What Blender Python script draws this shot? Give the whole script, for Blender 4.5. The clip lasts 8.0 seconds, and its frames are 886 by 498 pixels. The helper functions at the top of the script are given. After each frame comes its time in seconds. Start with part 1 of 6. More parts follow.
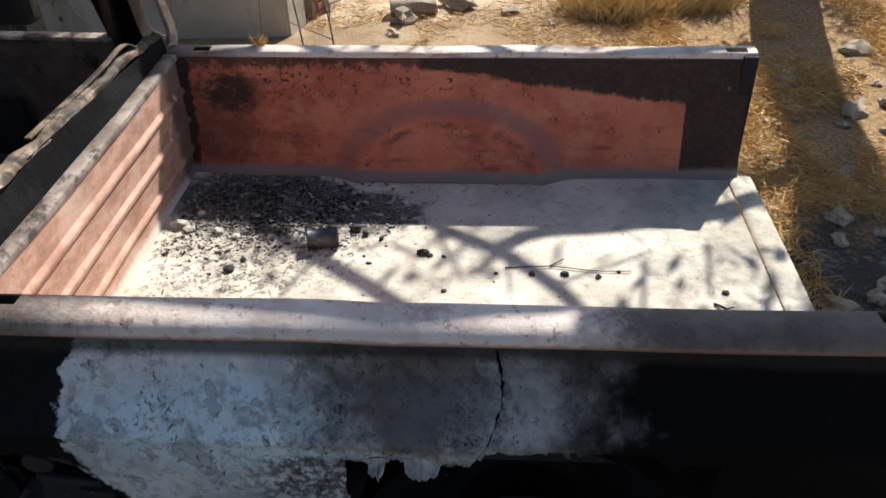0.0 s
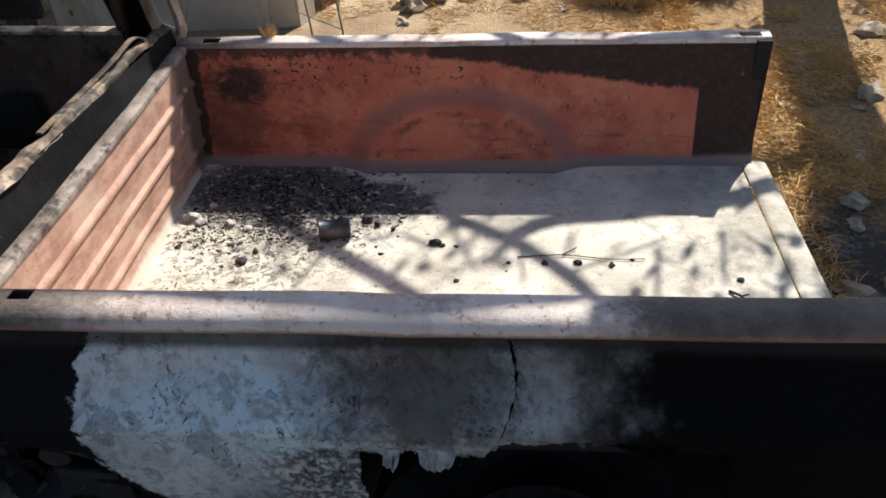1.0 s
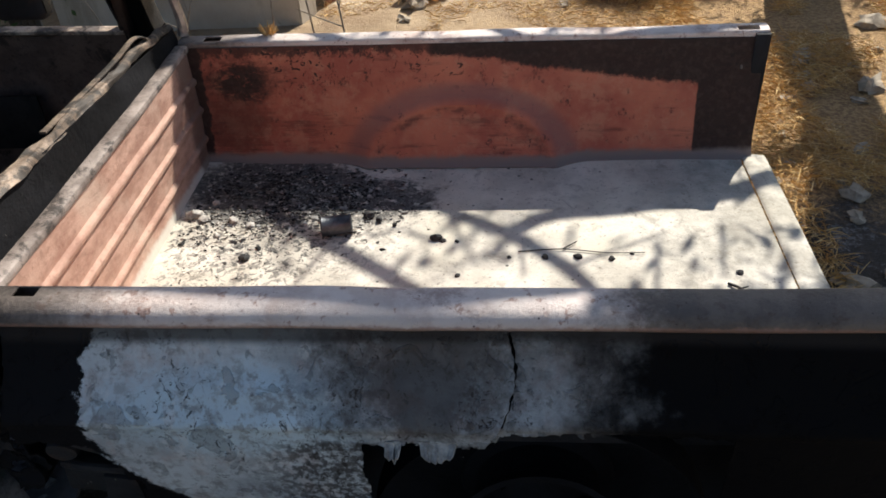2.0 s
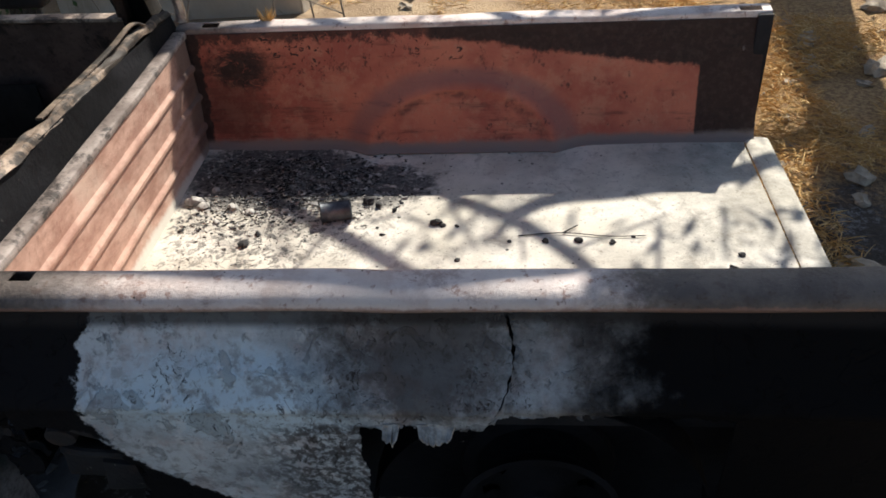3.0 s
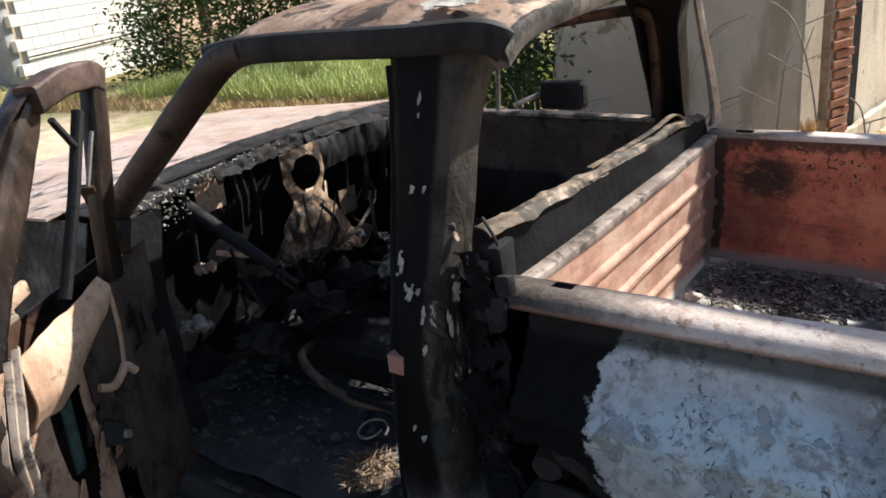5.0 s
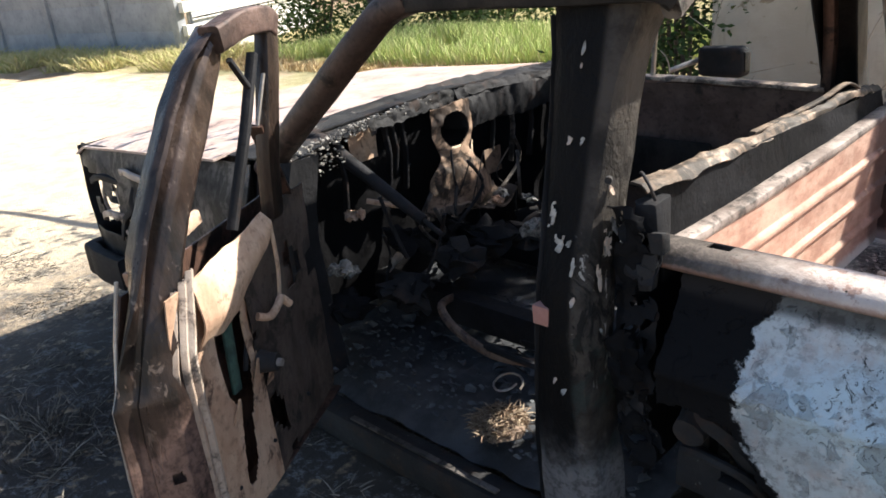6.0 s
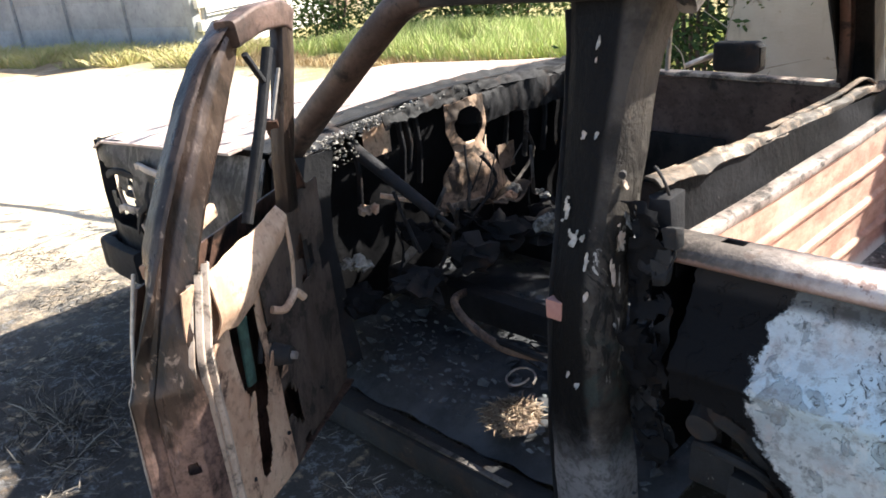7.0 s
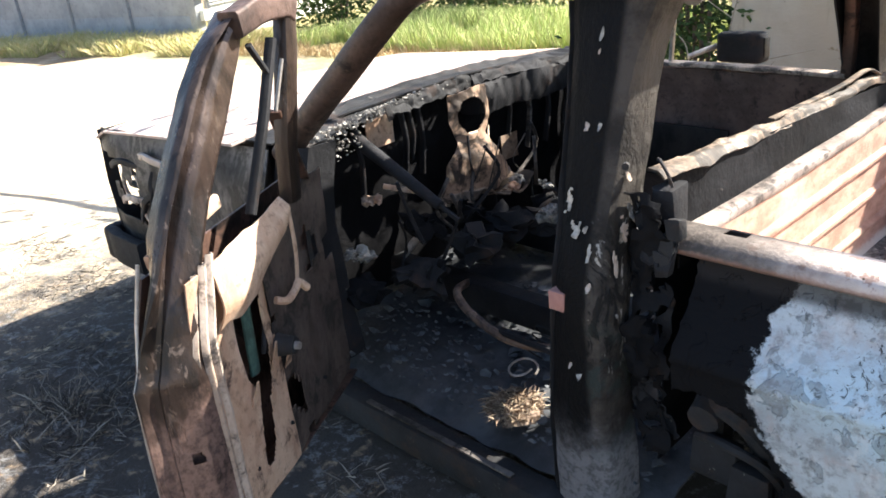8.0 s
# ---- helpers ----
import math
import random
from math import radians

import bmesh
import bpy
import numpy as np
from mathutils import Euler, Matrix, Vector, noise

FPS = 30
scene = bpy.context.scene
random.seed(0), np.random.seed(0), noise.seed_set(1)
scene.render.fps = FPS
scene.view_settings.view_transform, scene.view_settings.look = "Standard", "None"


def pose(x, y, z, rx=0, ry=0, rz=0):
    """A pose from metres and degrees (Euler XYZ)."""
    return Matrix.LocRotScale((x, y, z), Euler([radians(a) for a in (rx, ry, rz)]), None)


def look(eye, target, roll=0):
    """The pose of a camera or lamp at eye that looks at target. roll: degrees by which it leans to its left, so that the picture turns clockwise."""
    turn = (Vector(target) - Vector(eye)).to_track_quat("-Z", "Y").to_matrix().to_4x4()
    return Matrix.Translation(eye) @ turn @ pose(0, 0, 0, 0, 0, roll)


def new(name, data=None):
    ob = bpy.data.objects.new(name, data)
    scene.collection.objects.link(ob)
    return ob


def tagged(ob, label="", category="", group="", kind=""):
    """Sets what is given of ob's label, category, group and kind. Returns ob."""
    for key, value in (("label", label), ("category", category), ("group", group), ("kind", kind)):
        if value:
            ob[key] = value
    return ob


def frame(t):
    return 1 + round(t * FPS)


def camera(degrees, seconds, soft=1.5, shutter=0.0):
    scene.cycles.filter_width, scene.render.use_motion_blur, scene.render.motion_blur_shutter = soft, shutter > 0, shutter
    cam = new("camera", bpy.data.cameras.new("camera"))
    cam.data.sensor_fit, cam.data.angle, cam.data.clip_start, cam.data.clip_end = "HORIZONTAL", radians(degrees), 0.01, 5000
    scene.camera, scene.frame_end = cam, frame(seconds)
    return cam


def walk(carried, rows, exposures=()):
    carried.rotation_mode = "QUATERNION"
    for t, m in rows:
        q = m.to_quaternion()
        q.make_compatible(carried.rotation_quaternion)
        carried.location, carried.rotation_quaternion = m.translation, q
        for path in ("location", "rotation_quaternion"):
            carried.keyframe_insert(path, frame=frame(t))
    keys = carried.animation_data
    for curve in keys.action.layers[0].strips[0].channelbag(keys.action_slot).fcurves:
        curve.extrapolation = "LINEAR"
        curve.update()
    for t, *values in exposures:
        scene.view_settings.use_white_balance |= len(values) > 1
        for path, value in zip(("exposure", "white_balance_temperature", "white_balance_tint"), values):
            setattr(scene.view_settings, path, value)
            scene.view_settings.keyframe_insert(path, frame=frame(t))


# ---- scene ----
cam = camera(57.1, 8.0, 1.7)
PATH = [
    (0, (1.198, -1.38, 2.213), (1.076, 0.243, 1.051), -1.5),
    (0.5, (1.198, -1.375, 2.213), (1.049, 0.238, 1.04), -2.6),
    (1, (1.198, -1.37, 2.211), (1.046, 0.235, 1.027), -2.8),
    (1.5, (1.201, -1.378, 2.219), (1.045, 0.222, 1.028), -3.0),
    (2.8, (1.232, -1.398, 2.203), (1.057, 0.201, 1.015), -4.3),
    (3, (1.234, -1.39, 2.189), (1.054, 0.196, 0.984), -4.3),
    (3.5, (1.182, -1.372, 2.081), (0.949, 0.225, 0.901), -3.3),
    (3.6, (1.151, -1.364, 2.066), (0.857, 0.254, 0.927), -4.0),
    (4, (1.096, -1.386, 1.982), (0.658, 0.316, 1.028), -4.1),
    (4.5, (0.989, -1.464, 1.898), (0.182, 0.179, 1.093), -5.4),
    (5, (0.89, -1.544, 1.822), (-0.221, -0.039, 1.117), -6.2),
    (5.2, (0.869, -1.571, 1.799), (-0.342, -0.148, 1.084), -6.1),
    (6.5, (0.863, -1.612, 1.775), (-0.491, -0.337, 1.04), -6.0),
    (7, (0.867, -1.617, 1.775), (-0.496, -0.354, 1.035), -6.1),
    (7.5, (0.866, -1.619, 1.777), (-0.496, -0.366, 1.019), -6.2),
    (8, (0.869, -1.62, 1.78), (-0.493, -0.37, 1.018), -6.1),
]
walk(cam, [(t, look(eye, target, roll)) for t, eye, target, roll in PATH],
     [(0.0, 0.68), (3.0, 0.60), (4.0, 0.68), (5.2, 0.95), (6.4, 1.66), (8.0, 2.13)])

# ---- light ----
SUN = Vector((0.331, 0.647, 0.687)).normalized()
world = bpy.data.worlds.new("world")
scene.world = world
world.use_nodes = True
wn = world.node_tree
sky = wn.nodes.new("ShaderNodeTexSky")
sky.sky_type, sky.sun_disc = "NISHITA", False
sky.sun_elevation, sky.sun_rotation = math.asin(SUN.z), math.atan2(SUN.x, SUN.y)
wn.nodes["Background"].inputs["Strength"].default_value = 0.072
wn.links.new(sky.outputs[0], wn.nodes["Background"].inputs["Color"])
sun_data = bpy.data.lights.new("sun", "SUN")
sun_data.energy, sun_data.angle, sun_data.color = 5.0, radians(0.55), (1.0, 0.95, 0.86)
sun = new("sun", sun_data)
sun.matrix_world = look(SUN * 20, (0, 0, 0))


# ---- materials ----
class Graph:
    """A node material in a few words; sockets are handed from call to call."""

    def __init__(self, name):
        self.mat = bpy.data.materials.new(name)
        self.mat.use_nodes = True
        self.t = self.mat.node_tree
        self.shader = self.t.nodes["Principled BSDF"]
        self.co = self.t.nodes.new("ShaderNodeTexCoord").outputs["Object"]

    def put(self, sock, v):
        if isinstance(v, bpy.types.NodeSocket):
            self.t.links.new(v, sock)
        elif isinstance(v, tuple) and len(v) == 3 and sock.type == "RGBA":
            sock.default_value = (*v, 1)
        else:
            sock.default_value = v

    def scaled(self, s):
        m = self.t.nodes.new("ShaderNodeMapping")
        self.t.links.new(self.co, m.inputs["Vector"])
        m.inputs["Scale"].default_value = s
        return m.outputs[0]

    def noise(self, scale, detail=6, rough=0.6, vec=None, warp=0.0):
        n = self.t.nodes.new("ShaderNodeTexNoise")
        self.t.links.new(vec or self.co, n.inputs["Vector"])
        for k, v in (("Scale", scale), ("Detail", detail), ("Roughness", rough), ("Distortion", warp)):
            n.inputs[k].default_value = v
        return n.outputs["Fac"]

    def cells(self, scale, vec=None, feature="F1"):
        n = self.t.nodes.new("ShaderNodeTexVoronoi")
        n.feature = feature
        self.t.links.new(vec or self.co, n.inputs["Vector"])
        n.inputs["Scale"].default_value = scale
        return n.outputs["Distance"]

    def xyz(self):
        n = self.t.nodes.new("ShaderNodeSeparateXYZ")
        self.t.links.new(self.co, n.inputs[0])
        return n.outputs[0], n.outputs[1], n.outputs[2]

    def math(self, op, a, b=0.0, clamp=False):
        n = self.t.nodes.new("ShaderNodeMath")
        n.operation, n.use_clamp = op, clamp
        self.put(n.inputs[0], a)
        self.put(n.inputs[1], b)
        return n.outputs[0]

    def add(self, a, b):
        return self.math("ADD", a, b)

    def mul(self, a, b):
        return self.math("MULTIPLY", a, b)

    def top(self, a, b):
        return self.math("MAXIMUM", a, b)

    def step(self, v, lo, hi):
        n = self.t.nodes.new("ShaderNodeMapRange")
        n.interpolation_type = "SMOOTHSTEP"
        self.put(n.inputs[0], v)
        if lo <= hi:
            n.inputs[1].default_value, n.inputs[2].default_value = lo, hi
        else:
            n.inputs[1].default_value, n.inputs[2].default_value = hi, lo
            n.inputs[3].default_value, n.inputs[4].default_value = 1, 0
        return n.outputs[0]

    def spot(self, cx, cy, cz, rx, ry, rz, wob, soft=0.35):
        """A ragged patch around a point: 1 inside, 0 outside."""
        x, y, z = self.xyz()
        d = 0.0
        for c, m, r in ((x, cx, rx), (y, cy, ry), (z, cz, rz)):
            if r:
                q = self.mul(self.add(c, -m), 1.0 / r)
                d = self.add(self.mul(q, q), d)
        d = self.add(d, self.mul(self.add(wob, -0.5), 2.6))
        d = self.add(d, self.mul(self.add(self.noise(34, 6, 0.75), -0.5), 1.6))
        return self.step(d, 1.0 + soft, 1.0 - soft)

    def mix(self, f, a, b):
        n = self.t.nodes.new("ShaderNodeMix")
        n.data_type = "RGBA"
        self.put(n.inputs["Factor"], f)
        self.put(n.inputs["A"] if n.inputs["A"].type == "RGBA" else n.inputs[6], a)
        self.put(n.inputs[7], b)
        return n.outputs[2]

    def ramp(self, f, *stops):
        n = self.t.nodes.new("ShaderNodeValToRGB")
        e = n.color_ramp.elements
        while len(e) < len(stops):
            e.new(0.5)
        for k, (p, c) in zip(e, stops):
            k.position, k.color = p, (*c, 1)
        self.t.links.new(f, n.inputs[0])
        return n.outputs[0]

    def rand(self):
        return self.t.nodes.new("ShaderNodeObjectInfo").outputs["Random"]

    def island(self):
        return self.t.nodes.new("ShaderNodeNewGeometry").outputs["Random Per Island"]

    def done(self, colour, rough=0.8, metal=0.0, bump=None, depth=0.004, spec=0.4):
        self.put(self.shader.inputs["Base Color"], colour)
        self.put(self.shader.inputs["Roughness"], rough)
        self.put(self.shader.inputs["Metallic"], metal)
        self.shader.inputs["Specular IOR Level"].default_value = spec
        if bump is not None:
            b = self.t.nodes.new("ShaderNodeBump")
            b.inputs["Strength"].default_value, b.inputs["Distance"].default_value = 0.9, depth
            self.t.links.new(bump, b.inputs["Height"])
            self.t.links.new(b.outputs[0], self.shader.inputs["Normal"])
        return self.mat


def mix6(g, f, a, b):
    n = g.t.nodes.new("ShaderNodeMix")
    n.data_type = "RGBA"
    g.put(n.inputs[0], f)
    g.put(n.inputs[6], a)
    g.put(n.inputs[7], b)
    return n.outputs[2]


Graph.mix = mix6


def soot_metal(name="soot_metal", rust=0.54, ash=0.67, tint=(0.015, 0.015, 0.0165)):
    g = Graph(name)
    n1, n2, n3 = g.noise(4, 8, 0.65), g.noise(23, 6, 0.7), g.noise(9, 8, 0.7)
    c = g.mix(g.step(n1, 0.35, 0.75), tint, tuple(2.4 * v for v in tint))
    c = g.mix(g.mul(g.step(n3, rust, rust + 0.16), 0.5), c, (0.075, 0.045, 0.032))
    c = g.mix(g.mul(g.step(n2, ash, ash + 0.08), 0.7), c, (0.3, 0.28, 0.25))
    return g.done(c, g.ramp(n1, (0.3, (0.55,) * 3), (0.7, (0.85,) * 3)), 0.05, g.add(n2, n1), 0.006, 0.15 if tint[0] > 0.01 else 0.06)


def red_wall():
    g = Graph("scorched_red_paint")
    x, y, z = g.xyz()
    wob = g.noise(7, 8, 0.7)
    fine = g.noise(38, 6, 0.7)
    streak = g.noise(5, 6, 0.65, g.scaled((0.6, 1, 5)))
    c = g.mix(g.step(g.noise(3, 6), 0.35, 0.68), (0.54, 0.19, 0.115), (0.36, 0.10, 0.066))
    c = g.mix(g.mul(g.step(g.noise(9, 8, 0.75), 0.5, 0.62), 0.55), c, (0.52, 0.25, 0.16))
    c = g.mix(g.mul(g.step(fine, 0.52, 0.7), 0.5), c, (0.42, 0.2, 0.13))
    c = g.mix(g.mul(g.mul(g.step(streak, 0.52, 0.66), g.step(wob, 0.4, 0.55)), 0.6), c, (0.09, 0.035, 0.028))
    c = g.mix(g.mul(g.step(g.noise(22, 8, 0.8, g.scaled((1, 1, 0.6))), 0.58, 0.64), 0.8), c, (0.06, 0.03, 0.026))
    # the bleached ring round the wheel housing
    r = g.math("SQRT", g.add(g.math("POWER", g.mul(g.add(x, -1.02), 1 / 0.46), 2.0), g.math("POWER", g.mul(g.add(z, -0.545), 1 / 0.31), 2.0)))
    r = g.add(r, g.mul(g.add(wob, -0.5), 0.12))
    ring = g.mul(g.step(r, 0.78, 0.88), g.step(r, 1.08, 0.95))
    c = g.mix(g.mul(ring, 0.6), c, (0.22, 0.125, 0.115))
    inner = g.mul(g.mul(g.step(r, 0.62, 0.7), g.step(r, 0.8, 0.72)), g.step(g.noise(11, 4), 0.4, 0.6))
    c = g.mix(g.mul(inner, 0.75), c, (0.05, 0.03, 0.03))
    # soot: the top edge towards the tail, the tail end, the front corner, a blot
    edge = g.add(g.add(z, g.mul(x, 0.135)), g.add(g.mul(g.add(wob, -0.5), 0.10), g.mul(g.add(g.noise(30, 6, 0.8), -0.5), 0.05)))
    soot = g.mul(g.step(edge, 1.085, 1.11), g.step(g.add(x, g.mul(wob, 0.1)), 0.86, 0.98))
    soot = g.top(soot, g.step(g.add(x, g.mul(fine, 0.012)), 1.925, 1.932))
    soot = g.top(soot, g.step(g.add(x, g.mul(g.add(g.noise(14, 7, 0.8), -0.5), 0.09)), 0.022, 0.004))
    soot = g.top(soot, g.mul(g.spot(0.15, 0, 0.87, 0.13, 0, 0.09, g.noise(9, 8, 0.9), 0.9), g.step(g.noise(16, 8, 0.8, g.scaled((0.7, 1, 1.3)), 0.8), 0.36, 0.48)))
    soot = g.top(soot, g.mul(g.spot(0.10, 0, 0.72, 0.16, 0, 0.14, g.noise(9, 8, 0.7, g.scaled((0.3, 1, 7))), 0.9), 0.6))
    soot = g.top(soot, g.mul(g.step(g.add(z, g.mul(g.noise(24, 6, 0.8), 0.16)), 1.05, 1.075), 0.85))
    soot = g.top(soot, g.mul(g.step(g.noise(30, 4, 0.6, warp=1.2), 0.58, 0.63), g.step(g.add(z, g.mul(g.add(g.noise(5, 4), -0.5), 0.25)), 0.84, 0.95)))
    c = g.mix(g.mul(soot, 0.96), c, g.mix(g.step(fine, 0.45, 0.65), (0.012, 0.009, 0.008), (0.034, 0.024, 0.020)))
    c = g.mix(g.step(g.add(z, g.mul(g.add(wob, -0.5), 0.05)), 0.60, 0.575), c, (0.22, 0.185, 0.165))
    return g.done(c, 0.72, 0.0, g.add(fine, streak), 0.003)


def ash_floor():
    g = Graph("ash_bleached_steel")
    x, y, z = g.xyz()
    wob, fine = g.noise(6, 8, 0.7), g.noise(60, 6, 0.75)
    c = g.mix(g.step(g.noise(3.5, 7, 0.6), 0.36, 0.66), (0.71, 0.66, 0.57), (0.51, 0.47, 0.395))
    c = g.mix(g.mul(g.step(g.noise(12, 6, 0.7), 0.5, 0.66), 0.45), c, (0.32, 0.29, 0.25))
    c = g.mix(g.mul(g.step(g.noise(2.2, 5, 0.5), 0.5, 0.62), 0.4), c, (0.66, 0.6, 0.47))
    char = g.top(g.spot(0.30, 1.24, 0, 0.36, 0.25, 0, wob), g.spot(0.62, 1.16, 0, 0.30, 0.16, 0, wob))
    litter = g.spot(0.32, 0.95, 0, 0.42, 0.36, 0, wob, 0.8)
    flakes = g.step(g.noise(34, 5, 0.75, warp=0.6), 0.5, 0.56)
    dark = g.top(g.mul(char, g.step(g.noise(26, 5, 0.75), 0.34, 0.46)), g.mul(g.mul(litter, flakes), 0.9))
    c = g.mix(g.mul(g.step(g.noise(9, 8, 0.75, warp=0.5), 0.54, 0.64), 0.5), c, (0.27, 0.235, 0.19))
    c = g.mix(g.mul(g.step(g.noise(70, 4, 0.7), 0.60, 0.66), 0.6), c, (0.16, 0.13, 0.11))
    dark = g.top(dark, g.mul(g.step(g.cells(13), 0.085, 0.06), g.step(g.noise(4, 3), 0.47, 0.55)))
    dark = g.top(dark, g.mul(g.step(g.cells(31), 0.10, 0.07), g.step(g.noise(5, 3, 0.5, g.scaled((1, 1, 1))), 0.52, 0.6)))
    c = g.mix(g.mul(dark, 0.92), c, g.mix(g.step(fine, 0.46, 0.6), (0.028, 0.027, 0.027), (0.13, 0.125, 0.12)))
    c = g.mix(g.mul(g.mul(g.step(x, 1.45, 2.0), g.step(wob, 0.35, 0.6)), 0.55), c, (0.25, 0.23, 0.19))
    return g.done(c, 0.78, 0.0, g.add(fine, g.mul(wob, 1.5)), 0.003)


def pale_side():
    g = Graph("fire_bleached_side")
    x, y, z = g.xyz()
    wob, fine = g.noise(6, 8, 0.7), g.noise(45, 6, 0.7)
    c = g.mix(g.step(g.noise(5, 7, 0.6, g.scaled((0.7, 1, 1.6))), 0.38, 0.64), (0.55, 0.60, 0.62), (0.36, 0.39, 0.41))
    c = g.mix(g.mul(g.step(g.noise(8, 6, 0.65), 0.5, 0.62), 0.6), c, (0.44, 0.37, 0.35))
    c = g.mix(g.mul(g.spot(0.55, 0, 0.78, 0.32, 0, 0.11, wob, 0.7), 0.75), c, (0.53, 0.68, 0.76))
    c = g.mix(g.mul(g.step(g.noise(28, 7, 0.75), 0.5, 0.6), 0.45), c, (0.25, 0.255, 0.26))
    c = g.mix(g.mul(g.step(g.noise(16, 7, 0.7, g.scaled((1, 1, 0.6))), 0.54, 0.62), 0.5), c, (0.66, 0.68, 0.68))
    blot = g.top(g.step(g.noise(17, 6, 0.65, warp=0.4), 0.59, 0.63), g.step(g.noise(10, 4, 0.55, warp=0.8), 0.60, 0.63))
    c = g.mix(g.mul(blot, 0.42), c, (0.13, 0.14, 0.145))
    c = g.mix(g.mul(g.step(g.noise(7, 9, 0.8), 0.52, 0.64), 0.5), c, (0.20, 0.19, 0.185))
    flake = g.mul(g.step(g.noise(42, 5, 0.75, g.scaled((1, 1, 0.6)), 1.8), 0.57, 0.61), g.step(g.noise(5, 4), 0.42, 0.56))
    c = g.mix(g.mul(flake, 0.9), c, (0.03, 0.028, 0.028))
    low = g.mul(g.step(g.add(z, g.mul(g.add(wob, -0.5), 0.06)), 0.735, 0.71), g.step(g.add(x, g.mul(wob, 0.2)), 0.62, 0.85))
    c = g.mix(g.mul(g.mul(low, g.step(fine, 0.42, 0.55)), 0.85), c, (0.05, 0.045, 0.042))
    burn = g.spot(1.0, 0, 0.88, 0.25, 0, 0.15, wob, 0.75)
    c = g.mix(g.mul(burn, 0.82), c, (0.045, 0.034, 0.028))
    ends = g.step(g.add(x, g.mul(g.add(wob, -0.5), 0.5)), 1.12, 1.42)
    c = g.mix(g.mul(ends, 0.88), c, g.mix(g.step(wob, 0.42, 0.6), (0.12, 0.115, 0.11), (0.055, 0.05, 0.047)))
    c = g.mix(g.step(g.add(x, g.mul(g.add(wob, -0.5), 0.5)), 1.36, 1.56), c, (0.004, 0.004, 0.0045))
    front = g.step(g.add(g.add(g.add(x, g.mul(g.add(wob, -0.5), 0.13)), g.mul(g.add(g.noise(24, 7, 0.8), -0.5), 0.07)), g.mul(g.math("POWER", g.math("ABSOLUTE", g.add(z, -0.79)), 2.0), -1.9)), 0.193, 0.178)
    c = g.mix(front, c, (0.009, 0.009, 0.010))
    c = g.mix(g.mul(g.step(z, 0.925, 0.95), 0.8), c, (0.03, 0.027, 0.026))
    return g.done(c, 0.7, 0.0, g.add(fine, g.mul(blot, 0.8)), 0.003, 0.06)


def pink_wall():
    g = Graph("heat_faded_pink_steel")
    x, y, z = g.xyz()
    fine = g.noise(40, 6, 0.7)
    run = g.noise(7, 7, 0.65, g.scaled((1, 1, 2.5)))
    c = g.mix(g.step(run, 0.36, 0.66), (0.53, 0.335, 0.255), (0.35, 0.195, 0.143))
    c = g.mix(g.mul(g.step(fine, 0.56, 0.68), 0.5), c, (0.25, 0.14, 0.1))
    c = g.mix(g.mul(g.step(g.noise(3, 5), 0.52, 0.66), 0.5), c, (0.56, 0.43, 0.34))
    c = g.mix(g.step(g.add(z, g.mul(fine, 0.03)), 0.61, 0.585), c, (0.6, 0.56, 0.48))
    c = g.mix(g.mul(g.step(g.add(y, g.mul(fine, 0.05)), 1.36, 1.42), 0.75), c, (0.07, 0.04, 0.033))
    return g.done(c, 0.75, 0.0, g.add(fine, run), 0.003)


